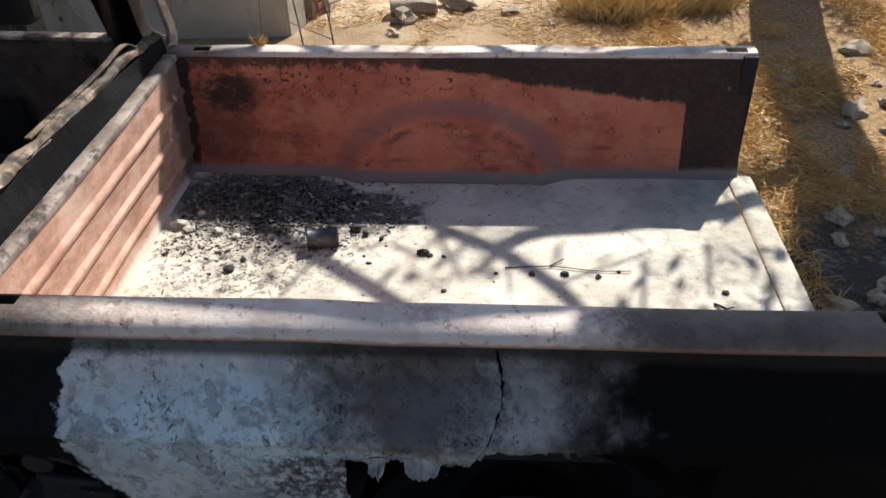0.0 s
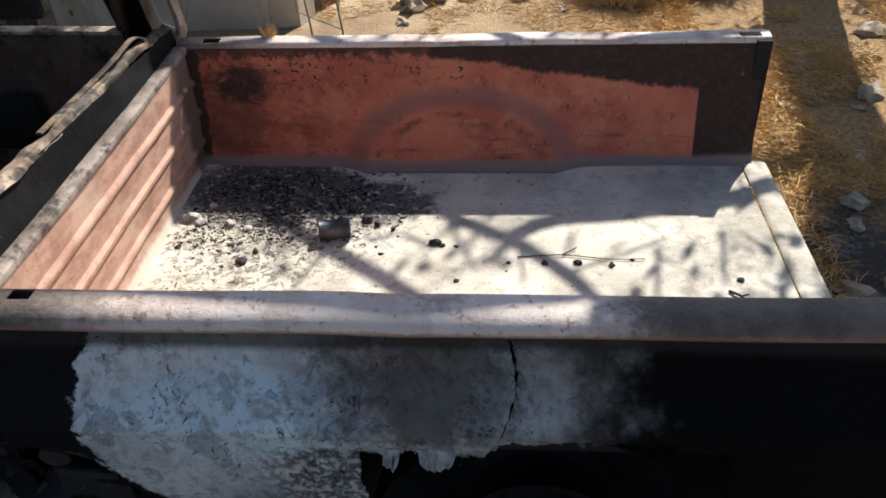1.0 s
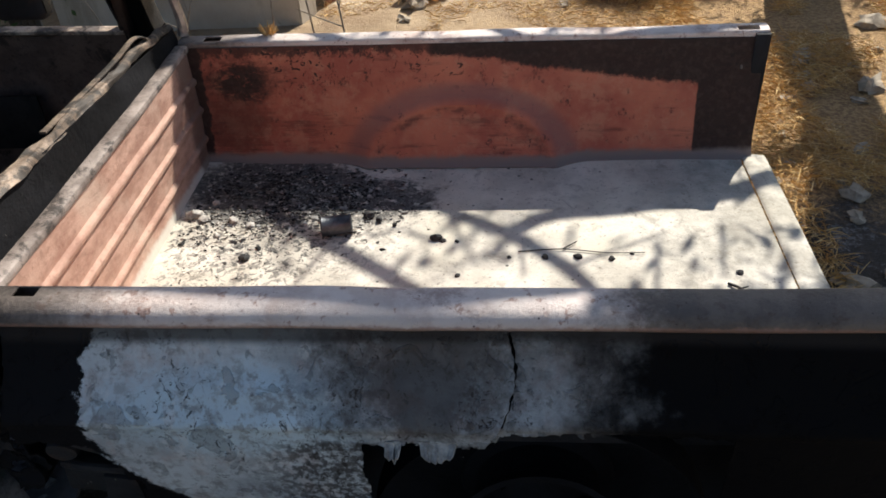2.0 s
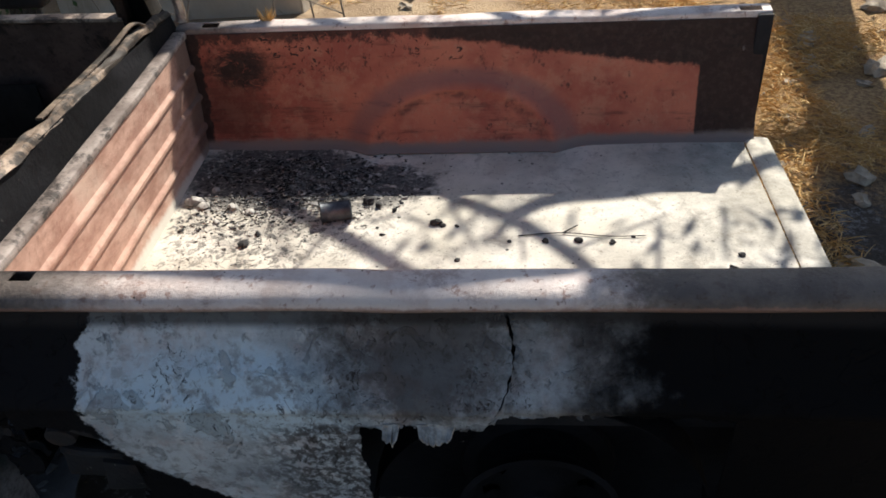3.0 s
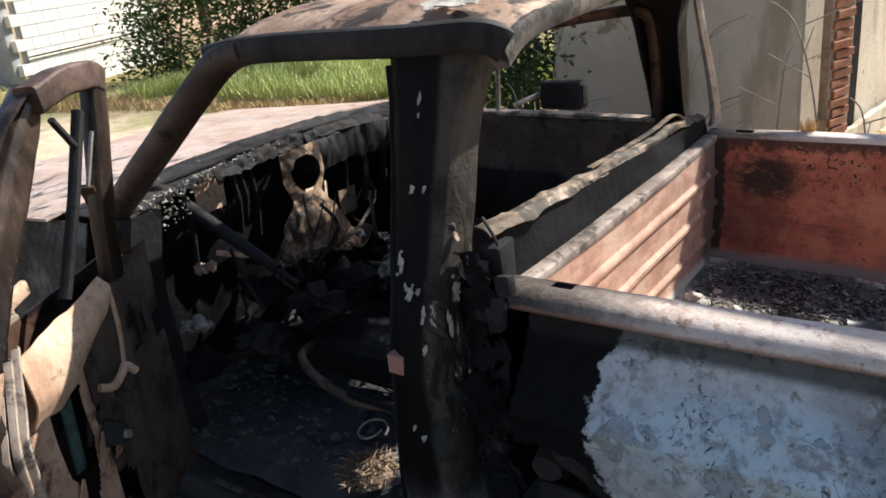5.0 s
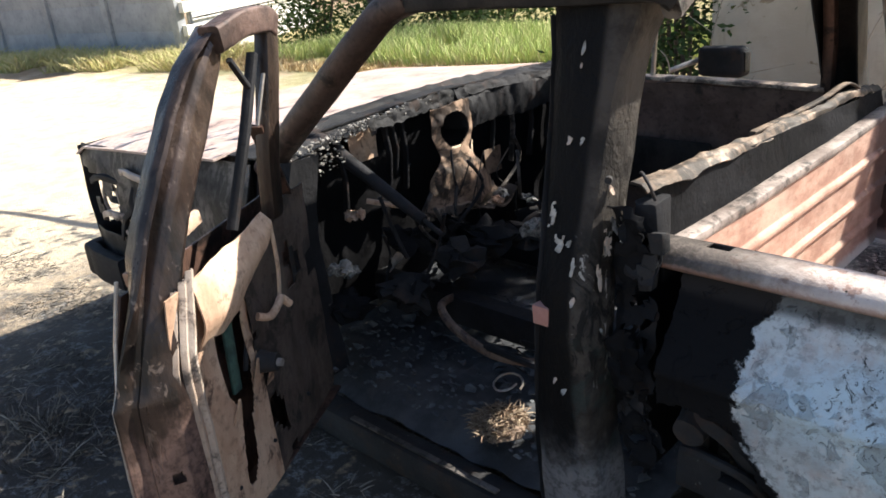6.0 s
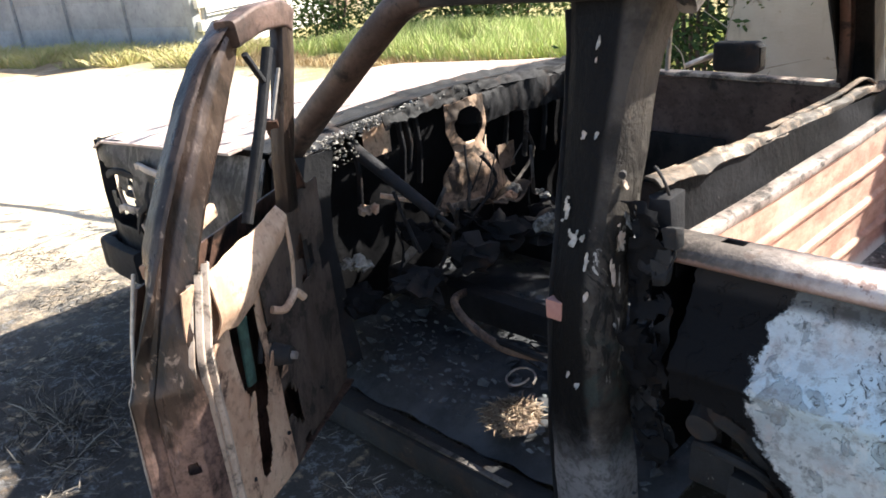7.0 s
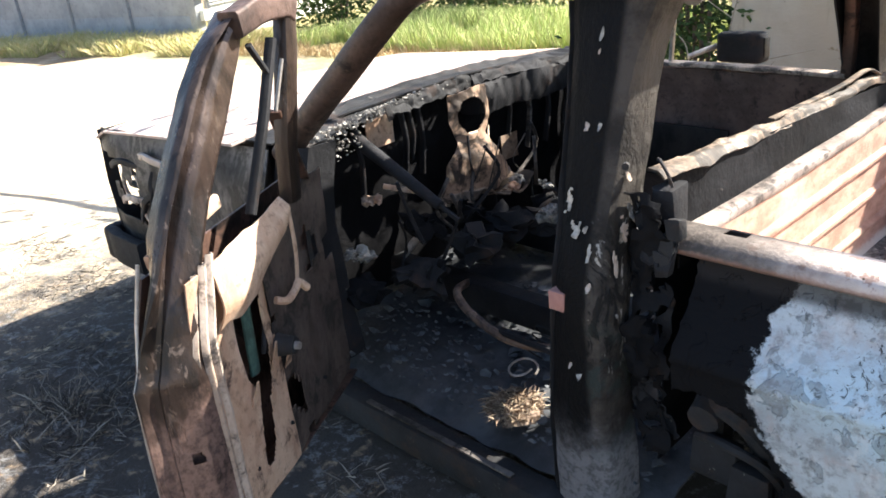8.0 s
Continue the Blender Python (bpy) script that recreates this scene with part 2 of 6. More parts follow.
def rail_paint():
    g = Graph("blistered_rail")
    x, y, z = g.xyz()
    wob, fine = g.noise(6, 8, 0.7), g.noise(70, 5, 0.7)
    c = g.mix(g.step(wob, 0.4, 0.66), (0.70, 0.61, 0.56), (0.47, 0.35, 0.30))
    c = g.mix(g.mul(g.step(g.noise(11, 9, 0.78, g.scaled((0.5, 0.5, 1))), 0.52, 0.64), 0.6), c, (0.24, 0.15, 0.125))
    c = g.mix(g.mul(g.step(g.noise(3, 5), 0.5, 0.6), 0.6), c, (0.76, 0.70, 0.65))
    c = g.mix(g.mul(g.step(g.noise(26, 5, 0.7), 0.57, 0.64), 0.7), c, (0.30, 0.16, 0.12))
    c = g.mix(g.mul(g.step(g.add(g.cells(40), g.mul(g.add(fine, -0.5), 0.25)), 0.12, 0.07), g.step(g.noise(7, 3), 0.47, 0.53)), c, (0.03, 0.025, 0.022))
    # shade on the near rail's tail end, put into the colour as ragged brown
    tail_shade = g.mul(g.step(g.add(x, g.mul(g.add(g.noise(5, 8, 0.75), -0.5), 0.5)), 1.36, 1.54), g.step(y, 0.5, 0.4))
    nose = g.mul(g.step(g.add(x, g.mul(g.add(g.noise(7, 8, 0.75), -0.5), 0.5)), 0.42, 0.06), 0.85)
    c = g.mix(nose, c, g.mix(g.step(wob, 0.42, 0.6), (0.17, 0.135, 0.115), (0.06, 0.048, 0.041)))
    tip = g.step(g.add(x, g.mul(g.add(g.noise(9, 8, 0.75), -0.5), 0.35)), 0.24, 0.0)
    c = g.mix(g.mul(g.mul(tip, g.step(y, 0.5, 0.4)), 0.9), c, g.mix(g.step(fine, 0.45, 0.62), (0.050, 0.042, 0.037), (0.11, 0.09, 0.078)))
    c = g.mix(g.mul(tail_shade, 0.9), c, g.mix(g.step(wob, 0.4, 0.6), (0.10, 0.078, 0.06), (0.05, 0.04, 0.033)))
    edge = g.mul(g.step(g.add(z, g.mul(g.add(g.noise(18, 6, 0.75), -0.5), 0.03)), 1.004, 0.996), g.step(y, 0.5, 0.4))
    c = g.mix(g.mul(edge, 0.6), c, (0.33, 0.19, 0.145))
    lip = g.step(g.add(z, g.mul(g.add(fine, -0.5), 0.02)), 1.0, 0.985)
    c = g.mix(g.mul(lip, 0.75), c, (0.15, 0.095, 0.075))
    return g.done(c, 0.6, 0.1, g.add(fine, wob), 0.003)


def rust_skin(name, a, b, dark, black=0.5, lines=1.0, gloss=0.0):
    g = Graph(name)
    fine, wide = g.noise(38, 6, 0.72), g.noise(5, 8, 0.66, g.scaled((1, 1, lines)))
    c = g.mix(g.step(wide, 0.36, 0.64), a, b)
    c = g.mix(g.mul(g.step(fine, 0.52, 0.66), 0.55), c, tuple(0.5 * v for v in b))
    c = g.mix(g.mul(g.step(g.noise(8, 7, 0.7, warp=0.4), black, black + 0.1), 0.9), c, dark)
    c = g.mix(g.mul(g.step(g.noise(17, 9, 0.8), 0.54, 0.66), 0.5), c, tuple(0.35 * v for v in b))
    return g.done(c, g.ramp(wide, (0.3, (0.5 - gloss,) * 3), (0.7, (0.8 - gloss,) * 3)), 0.15 + gloss, g.add(fine, wide), 0.003)


def plain(name, a, b, scale=12, rough=0.85, depth=0.004, metal=0.0):
    g = Graph(name)
    n1, n2 = g.noise(scale, 7, 0.65), g.noise(scale * 5, 5, 0.7)
    c = g.mix(g.step(n1, 0.35, 0.65), a, b)
    c = g.mix(g.mul(g.step(n2, 0.5, 0.7), 0.35), c, tuple(0.45 * v for v in b))
    return g.done(c, rough, metal, g.add(n1, g.mul(n2, 0.5)), depth)


def blades(name, a, b, c3):
    g = Graph(name)
    r = g.island()
    c = g.ramp(r, (0.0, a), (0.5, b), (1.0, c3))
    return g.done(c, 0.75, 0, None, spec=0.2)


def ground_soil():
    g = Graph("dry_soil")
    x, y, z = g.xyz()
    wob, mid, fine = g.noise(0.9, 8, 0.65), g.noise(5, 8, 0.7), g.noise(40, 6, 0.75)
    c = g.mix(g.step(wob, 0.35, 0.65), (0.50, 0.37, 0.235), (0.36, 0.25, 0.15))
    c = g.mix(g.mul(g.step(mid, 0.45, 0.62), 0.6), c, (0.24, 0.155, 0.09))
    c = g.mix(g.mul(g.step(fine, 0.54, 0.64), 0.5), c, (0.55, 0.43, 0.28))
    sand = g.top(g.spot(-9, 1.0, 0, 6.2, 4.6, 0, wob), g.spot(2.0, 5.9, 0, 4.2, 1.2, 0, wob))
    c = g.mix(g.mul(sand, 0.9), c, g.mix(g.step(mid, 0.35, 0.65), (0.74, 0.63, 0.47), (0.60, 0.48, 0.34)))
    gold = g.spot(3.6, 4.0, 0, 2.2, 3.2, 0, wob, 0.6)
    c = g.mix(g.mul(gold, 0.85), c, g.mix(g.step(fine, 0.4, 0.62), (0.22, 0.125, 0.055), (0.52, 0.33, 0.14)))
    burnt = g.top(g.spot(-0.7, -1.6, 0, 3.6, 4.2, 0, mid, 0.5), g.spot(3.2, 1.25, 0, 1.2, 0.75, 0, mid, 0.5))
    burnt = g.mul(burnt, g.step(g.noise(9, 6, 0.7), 0.3, 0.44))
    c = g.mix(g.mul(burnt, 0.9), c, (0.030, 0.031, 0.034))
    c = g.mix(g.mul(g.mul(burnt, g.step(g.noise(14, 7, 0.8), 0.52, 0.62)), 0.7), c, (0.27, 0.265, 0.26))
    green = g.spot(-11, 9, 0, 9, 4.5, 0, wob)
    c = g.mix(g.mul(green, 0.7), c, (0.20, 0.2, 0.06))
    return g.done(c, 0.95, 0, g.add(mid, g.mul(fine, 0.6)), 0.03)


def plaster():
    g = Graph("weathered_plaster")
    fine, wide = g.noise(30, 6, 0.7), g.noise(1.3, 7, 0.6)
    run = g.noise(3, 6, 0.6, g.scaled((1, 1, 0.25)))
    c = g.mix(g.step(wide, 0.35, 0.65), (0.61, 0.55, 0.455), (0.47, 0.40, 0.31))
    c = g.mix(g.mul(g.step(run, 0.54, 0.66), 0.55), c, (0.27, 0.21, 0.14))
    c = g.mix(g.mul(g.step(g.noise(4, 6, 0.7, warp=0.5), 0.62, 0.67), 0.7), c, (0.2, 0.14, 0.07))
    return g.done(c, 0.9, 0, g.add(fine, wide), 0.008)


SOOT = soot_metal()
DEEP_SOOT = soot_metal("deep_soot", 0.66, 0.68, (0.007, 0.007, 0.0078))
SOOT_GREY = soot_metal("grey_burnt_steel", 0.50, 0.64, (0.020, 0.020, 0.021))
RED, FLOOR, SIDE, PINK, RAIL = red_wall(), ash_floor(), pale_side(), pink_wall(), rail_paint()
ROOF = rust_skin("rusted_roof", (0.46, 0.33, 0.25), (0.27, 0.17, 0.12), (0.022, 0.02, 0.018), 0.5)
HOOD = rust_skin("faded_hood", (0.58, 0.47, 0.42), (0.46, 0.33, 0.28), (0.05, 0.04, 0.038), 0.62)
DOOR = rust_skin("heat_browned_door", (0.16, 0.092, 0.068), (0.065, 0.040, 0.032), (0.010, 0.009, 0.009), 0.5, 0.4, 0.2)
DOOR_TAN = rust_skin("tan_scorched_inner_panel", (0.66, 0.48, 0.35), (0.44, 0.27, 0.18), (0.07, 0.04, 0.03), 0.57, 0.5)
FLANGE = rust_skin("pale_flange", (0.60, 0.50, 0.42), (0.36, 0.27, 0.21), (0.06, 0.05, 0.045), 0.52, 0.3)
SILL_TAN = rust_skin("tan_bent_sheet", (0.42, 0.31, 0.23), (0.17, 0.115, 0.08), (0.03, 0.024, 0.02), 0.46)
BURNT_WING = rust_skin("burnt_wing_steel", (0.13, 0.12, 0.115), (0.045, 0.042, 0.042), (0.010, 0.010, 0.010), 0.45)
FRONT_RAIL = rust_skin("scorched_rail_steel", (0.38, 0.32, 0.285), (0.16, 0.125, 0.108), (0.035, 0.029, 0.026), 0.50)
SILL_EDGE = rust_skin("scorched_window_edge", (0.36, 0.27, 0.20), (0.13, 0.095, 0.07), (0.022, 0.019, 0.017), 0.43)
PILLAR = rust_skin("blackened_pillar", (0.026, 0.023, 0.022), (0.012, 0.011, 0.011), (0.006, 0.006, 0.006), 0.5, 0.4)


def pillar_skin():
    g = Graph("flaking_outer_pillar")
    x, y, z = g.xyz()
    wob, fine, flake = g.noise(6, 8, 0.7), g.noise(40, 6, 0.7), g.noise(20, 5, 0.7, g.scaled((1, 1, 0.45)), 0.8)
    c = g.mix(g.step(wob, 0.38, 0.62), (0.075, 0.066, 0.058), (0.026, 0.023, 0.021))
    mid = g.mul(g.step(g.add(z, g.mul(g.add(wob, -0.5), 0.3)), 1.14, 1.02), g.step(z, 0.62, 0.74))
    c = g.mix(g.mul(g.mul(g.step(flake, 0.50, 0.54), mid), 0.92), c, (0.014, 0.014, 0.014))
    c = g.mix(g.mul(g.mul(g.step(flake, 0.42, 0.38), mid), 0.85), c, (0.42, 0.40, 0.37))
    c = g.mix(g.mul(g.mul(g.step(g.noise(9, 4, 0.6), 0.52, 0.6), g.step(z, 0.86, 0.74)), 0.75), c, (0.03, 0.042, 0.040))
    front = g.step(g.add(x, g.mul(g.add(wob, -0.5), 0.035)), -0.198, -0.218)
    c = g.mix(g.mul(front, g.step(z, 0.34, 0.48)), c, (0.006, 0.006, 0.0065))
    low = g.step(g.add(z, g.mul(g.add(wob, -0.5), 0.35)), 0.54, 0.34)
    c = g.mix(g.mul(low, 0.85), c, g.mix(g.step(fine, 0.45, 0.6), (0.24, 0.235, 0.245), (0.13, 0.125, 0.13)))
    return g.done(c, 0.6, 0.0, g.add(g.mul(flake, 2.0), fine), 0.006, 0.12)


PILLAR_SKIN = pillar_skin()


def door_skin():
    """Sooty, glossy browned steel: streaked along its length, rust-tan at the top, pink and bare at the foot."""
    g = Graph("browned_door_end")
    x, y, z = g.xyz()
    fine, wide = g.noise(45, 6, 0.72), g.noise(9, 6, 0.62, g.scaled((1, 1, 0.14)))
    patch = g.noise(6, 7, 0.66, g.scaled((1, 1, 0.5)), 0.3)
    c = g.mix(g.step(wide, 0.40, 0.60), (0.055, 0.037, 0.031), (0.014, 0.011, 0.010))
    c = g.mix(g.mul(g.step(g.noise(26, 5, 0.65, g.scaled((1, 1, 0.5)), 0.6), 0.60, 0.66), 0.7), c, (0.20, 0.15, 0.125))
    high = g.step(g.add(z, g.mul(g.add(patch, -0.5), 0.5)), 1.22, 1.40)
    c = g.mix(g.mul(high, 0.75), c, g.mix(g.step(patch, 0.42, 0.58), (0.12, 0.085, 0.068), (0.034, 0.025, 0.021)))
    foot = g.step(g.add(z, g.mul(g.add(patch, -0.5), 0.55)), 0.74, 0.62)
    c = g.mix(g.mul(foot, 0.85), c, g.mix(g.step(fine, 0.42, 0.62), (0.30, 0.195, 0.165), (0.155, 0.10, 0.085)))
    pale = g.step(g.add(z, g.mul(g.add(patch, -0.5), 0.4)), 0.46, 0.36)
    c = g.mix(g.mul(pale, 0.6), c, (0.52, 0.44, 0.38))
    c = g.mix(g.mul(g.step(g.noise(7, 7, 0.7, g.scaled((1, 1, 0.4)), 0.4), 0.56, 0.64), 0.9), c, (0.010, 0.009, 0.009))
    c = g.mix(g.mul(g.step(fine, 0.60, 0.70), 0.5), c, (0.02, 0.015, 0.013))
    return g.done(c, g.ramp(wide, (0.3, (0.22,) * 3), (0.7, (0.42,) * 3)), 0.45, g.add(g.mul(fine, 0.6), g.mul(patch, 2.0)), 0.003, 0.6)


DOOR_END = door_skin()
CINDER = blades("cinders", (0.010, 0.010, 0.011), (0.028, 0.027, 0.027), (0.34, 0.33, 0.31))
PILLAR_GREY = rust_skin("flaking_pillar", (0.17, 0.15, 0.135), (0.07, 0.06, 0.055), (0.016, 0.015, 0.015), 0.47, 0.4)
ASH = plain("white_ash", (0.56, 0.53, 0.48), (0.26, 0.245, 0.22), 26)
GREY_ASH = plain("grey_ash", (0.40, 0.375, 0.34), (0.09, 0.085, 0.08), 40, 0.9)
INTERIOR = rust_skin("sooty_brown_steel", (0.20, 0.135, 0.11), (0.11, 0.075, 0.062), (0.03, 0.024, 0.022), 0.54)
CHAR_FLOOR = plain("charred_floor", (0.034, 0.037, 0.042), (0.075, 0.078, 0.084), 7, 0.6, 0.010)
CHAR = plain("charcoal", (0.02, 0.02, 0.021), (0.045, 0.042, 0.04), 30, 0.8)
CHROME = plain("dulled_chrome", (0.5, 0.47, 0.44), (0.28, 0.25, 0.23), 14, 0.38, 0.002, 0.6)
GREEN_OX = plain("green_oxide", (0.06, 0.12, 0.095), (0.03, 0.06, 0.05), 20)
STONE = plain("field_stone", (0.44, 0.37, 0.28), (0.26, 0.21, 0.155), 9, 0.9, 0.012)
BARK = plain("grey_bark", (0.16, 0.125, 0.095), (0.09, 0.07, 0.053), 14, 0.9, 0.012)
PALE_BARK = plain("pale_bark", (0.42, 0.36, 0.29), (0.26, 0.22, 0.17), 10, 0.9, 0.01)
PLASTER = plaster()
CONCRETE = plain("grey_concrete", (0.40, 0.41, 0.42), (0.31, 0.32, 0.33), 2.5, 0.9, 0.004)
WHITEWASH = plain("whitewashed_block", (0.78, 0.76, 0.70), (0.68, 0.65, 0.58), 2, 0.9, 0.004)
BRICK = plain("old_red_brick", (0.36, 0.17, 0.10), (0.24, 0.10, 0.06), 11, 0.9, 0.006)
SOIL = ground_soil()
STRAW = blades("straw", (0.66, 0.43, 0.17), (0.50, 0.28, 0.09), (0.78, 0.58, 0.28))
DRYGRASS = blades("dry_grass", (0.56, 0.42, 0.22), (0.40, 0.27, 0.13), (0.68, 0.56, 0.36))
GRASS = blades("green_grass", (0.34, 0.46, 0.13), (0.46, 0.52, 0.20), (0.66, 0.60, 0.34))
VERGE = blades("yellowing_grass", (0.38, 0.40, 0.13), (0.55, 0.50, 0.24), (0.66, 0.54, 0.34))
LEAF = blades("tree_leaf", (0.035, 0.065, 0.018), (0.06, 0.10, 0.03), (0.09, 0.12, 0.04))
BURNTGRASS = blades("singed_straw", (0.045, 0.043, 0.041), (0.13, 0.115, 0.10), (0.36, 0.31, 0.25))


# ---- shaping ----
def part(name, bm, mat, parent=None, label="", thick=0.0, angle=38):
    if thick:
        bmesh.ops.recalc_face_normals(bm, faces=bm.faces)
        bmesh.ops.solidify(bm, geom=bm.faces[:], thickness=thick)
    me = bpy.data.meshes.new(name)
    bm.to_mesh(me)
    bm.free()
    me.materials.append(mat)
    me.shade_smooth()
    me.set_sharp_from_angle(angle=radians(angle))
    ob = new(name, me)
    ob.parent = parent
    return tagged(ob, label)


def thing(name, label, category, at=(0, 0, 0), group="", kind=""):
    ob = new(name)
    ob.location = at
    return tagged(ob, label, category, group, kind)


def lerp(a, b, t):
    return a + (b - a) * t


def along(knots, t):
    """A smooth value on a list of (place, value) knots."""
    if t <= knots[0][0]:
        return knots[0][1]
    for (a, va), (b, vb) in zip(knots, knots[1:]):
        if t <= b:
            return lerp(va, vb, (t - a) / (b - a))
    return knots[-1][1]


def spline(pts, n):
    """n + 1 points evenly spread on a Catmull-Rom curve through pts."""
    p = [Vector(q) for q in pts]
    out = []
    for i in range(n + 1):
        s = i / n * (len(p) - 1)
        k = min(int(s), len(p) - 2)
        f = s - k
        a, b, c, d = p[max(k - 1, 0)], p[k], p[k + 1], p[min(k + 2, len(p) - 1)]
        out.append(0.5 * (2 * b + (c - a) * f + (2 * a - 5 * b + 4 * c - d) * f * f + (3 * b - a - 3 * c + d) * f ** 3))
    return out


def sheet(fn, nu, nv, skip=None, bm=None):
    bm = bm or bmesh.new()
    v = [[bm.verts.new(fn(i / nu, j / nv)) for j in range(nv + 1)] for i in range(nu + 1)]
    for i in range(nu):
        for j in range(nv):
            q = (v[i][j], v[i + 1][j], v[i + 1][j + 1], v[i][j + 1])
            if skip and skip((q[0].co + q[2].co) / 2):
                continue
            bm.faces.new(q)
    if skip:
        bmesh.ops.delete(bm, geom=[w for w in bm.verts if not w.link_faces], context="VERTS")
    return bm


def ring_profile(w, h, r=0.25, n=2):
    """A rounded rectangle, w across and h high."""
    out = []
    c = r * min(w, h)
    for sx, sy, a0 in ((1, 1, 0), (-1, 1, 90), (-1, -1, 180), (1, -1, 270)):
        for k in range(n + 1):
            a = radians(a0 + 90 * k / n)
            out.append((sx * (w / 2 - c) + c * math.cos(a), sy * (h / 2 - c) + c * math.sin(a)))
    return out


def sweep(pts, prof, up=(0, 0, 1), size=None, bm=None):
    """A closed profile drawn along points; size(t) scales it."""
    bm = bm or bmesh.new()
    pts = [Vector(p) for p in pts]
    up = Vector(up)
    rows = []
    for i, p in enumerate(pts):
        t = (pts[min(i + 1, len(pts) - 1)] - pts[max(i - 1, 0)]).normalized()
        side = t.cross(up)
        side = side.normalized() if side.length > 1e-4 else t.orthogonal().normalized()
        u = side.cross(t)
        k = size(i / (len(pts) - 1)) if size else 1.0
        rows.append([bm.verts.new(p + side * a * k + u * b * k) for a, b in prof])
    n = len(prof)
    for a, b in zip(rows, rows[1:]):
        for j in range(n):
            bm.faces.new((a[j], a[(j + 1) % n], b[(j + 1) % n], b[j]))
    bm.faces.new(rows[0][::-1])
    bm.faces.new(rows[-1])
    return bm


def tube(pts, r0, r1=None, n=8, bm=None):
    r1 = r0 if r1 is None else r1
    prof = [(math.cos(2 * math.pi * k / n), math.sin(2 * math.pi * k / n)) for k in range(n)]
    return sweep(pts, prof, (0.13, 0.21, 0.97), lambda t: lerp(r0, r1, t), bm)


def rough_up(bm, amp, scale, seed=0.0):
    for v in bm.verts:
        v.co += amp * noise.noise_vector(v.co * scale + Vector((seed, seed, seed)))
    return bm


def block(lo, hi, cut=0.01, bm=None, seg=2):
    """A box with rounded edges."""
    bm = bm or bmesh.new()
    lo, hi = Vector(lo), Vector(hi)
    r = bmesh.ops.create_cube(bm, size=1, matrix=Matrix.LocRotScale((lo + hi) / 2, None, hi - lo))
    if cut:
        e = {e for v in r["verts"] for e in v.link_edges}
        bmesh.ops.bevel(bm, geom=list(e), offset=cut, segments=seg, profile=0.6, affect="EDGES")
    return bm


def lump(centre, size, seed, bm=None, sub=2, amp=0.35):
    """A broken, rounded clod."""
    bm = bm or bmesh.new()
    r = bmesh.ops.create_icosphere(bm, subdivisions=sub, radius=1)
    for v in r["verts"]:
        k = 1 + amp * noise.noise(v.co * 1.7 + Vector((seed * 3.1, seed, 0))) + 0.5 * amp * noise.noise(v.co * 4 + Vector((0, seed, seed)))
        v.co = Vector(centre) + Vector((v.co.x * size[0], v.co.y * size[1], v.co.z * size[2])) * k
    return bm


def loose_blades(name, mat, label, category, items):
    """Thin tapering leaves in one mesh: rows of root, tip, half width."""
    v, f = [], []
    for a, b, w in items:
        d = b - a
        s = d.cross(Vector((random.uniform(-1, 1), random.uniform(-1, 1), 0.3))).normalized() * w
        k = len(v)
        m = a + d * 0.55 + Vector((0, 0, 0.06 * d.length))
        v += [a - s, a + s, m + s * 0.8, m - s * 0.8, b]
        f += [(k, k + 1, k + 2, k + 3), (k + 3, k + 2, k + 4)]
    me = bpy.data.meshes.new(name)
    me.from_pydata(v, [], f)
    me.materials.append(mat)
    return tagged(new(name, me), label, category, kind="stuff")


# ---- ground ----
GROUND = 0.04


def ground_height(x, y):
    p = Vector((x * 0.6, y * 0.6, 0))
    h = 0.05 * noise.noise(p) + 0.02 * noise.noise(p * 4)
    return GROUND + h * (0.35 if abs(x + 0.4) < 3.4 and -0.6 < y < 2.2 else 1.0)


def stretch(t):
    return math.copysign(7 * abs(t) + 500 * abs(t) ** 7, t)


tagged(part("ground", sheet(lambda u, v: Vector((stretch(2 * u - 1), 2 + stretch(2 * v - 1), ground_height(stretch(2 * u - 1), 2 + stretch(2 * v - 1)))), 240, 240), SOIL),
       "dry sandy soil with straw, charred black round the truck", "ground", kind="structure")


# ---- the burnt pickup ----
truck = thing("burnt_pickup_truck", "burnt-out pickup with an open bed, standing on bare rims", "truck")
MID = 0.80


def flip(p):
    return Vector((p[0], 2 * MID - p[1], p[2]))


def mirrored(bm):
    for v in bm.verts:
        v.co.y = 2 * MID - v.co.y
    bmesh.ops.reverse_faces(bm, faces=bm.faces)
    return bm


BED = 2.11


def bed_floor():
    def f(u, v):
        x, y = lerp(-0.035, BED, u), lerp(0.085, 1.455, v)
        z = 0.552 + 0.006 * noise.noise(Vector((x * 2, y * 2, 1))) + 0.012 * max(0, (abs(y - 0.77) - 0.61) / 0.08) ** 2
        return Vector((x, y, z))
    return sheet(f, 90, 60)


part("bed_floor", bed_floor(), FLOOR, truck, "ash-bleached steel floor", 0.012)


def sill():
    prof = [(2.113, 0.556), (2.13, 0.562), (2.19, 0.558), (2.212, 0.545), (2.216, 0.49), (2.205, 0.44)]
    pts = [Vector((x, 0, z)) for x, z in prof]
    def f(u, v):
        p = spline(pts, 12)[round(v * 12)]
        return Vector((p.x, lerp(0.10, 1.46, u), p.z + 0.003 * noise.noise(Vector((u * 9, v, 0)))))
    return sheet(f, 40, 12)


part("tail_sill", sill(), FLOOR, truck, "pale tail sill of the bed", 0.006)

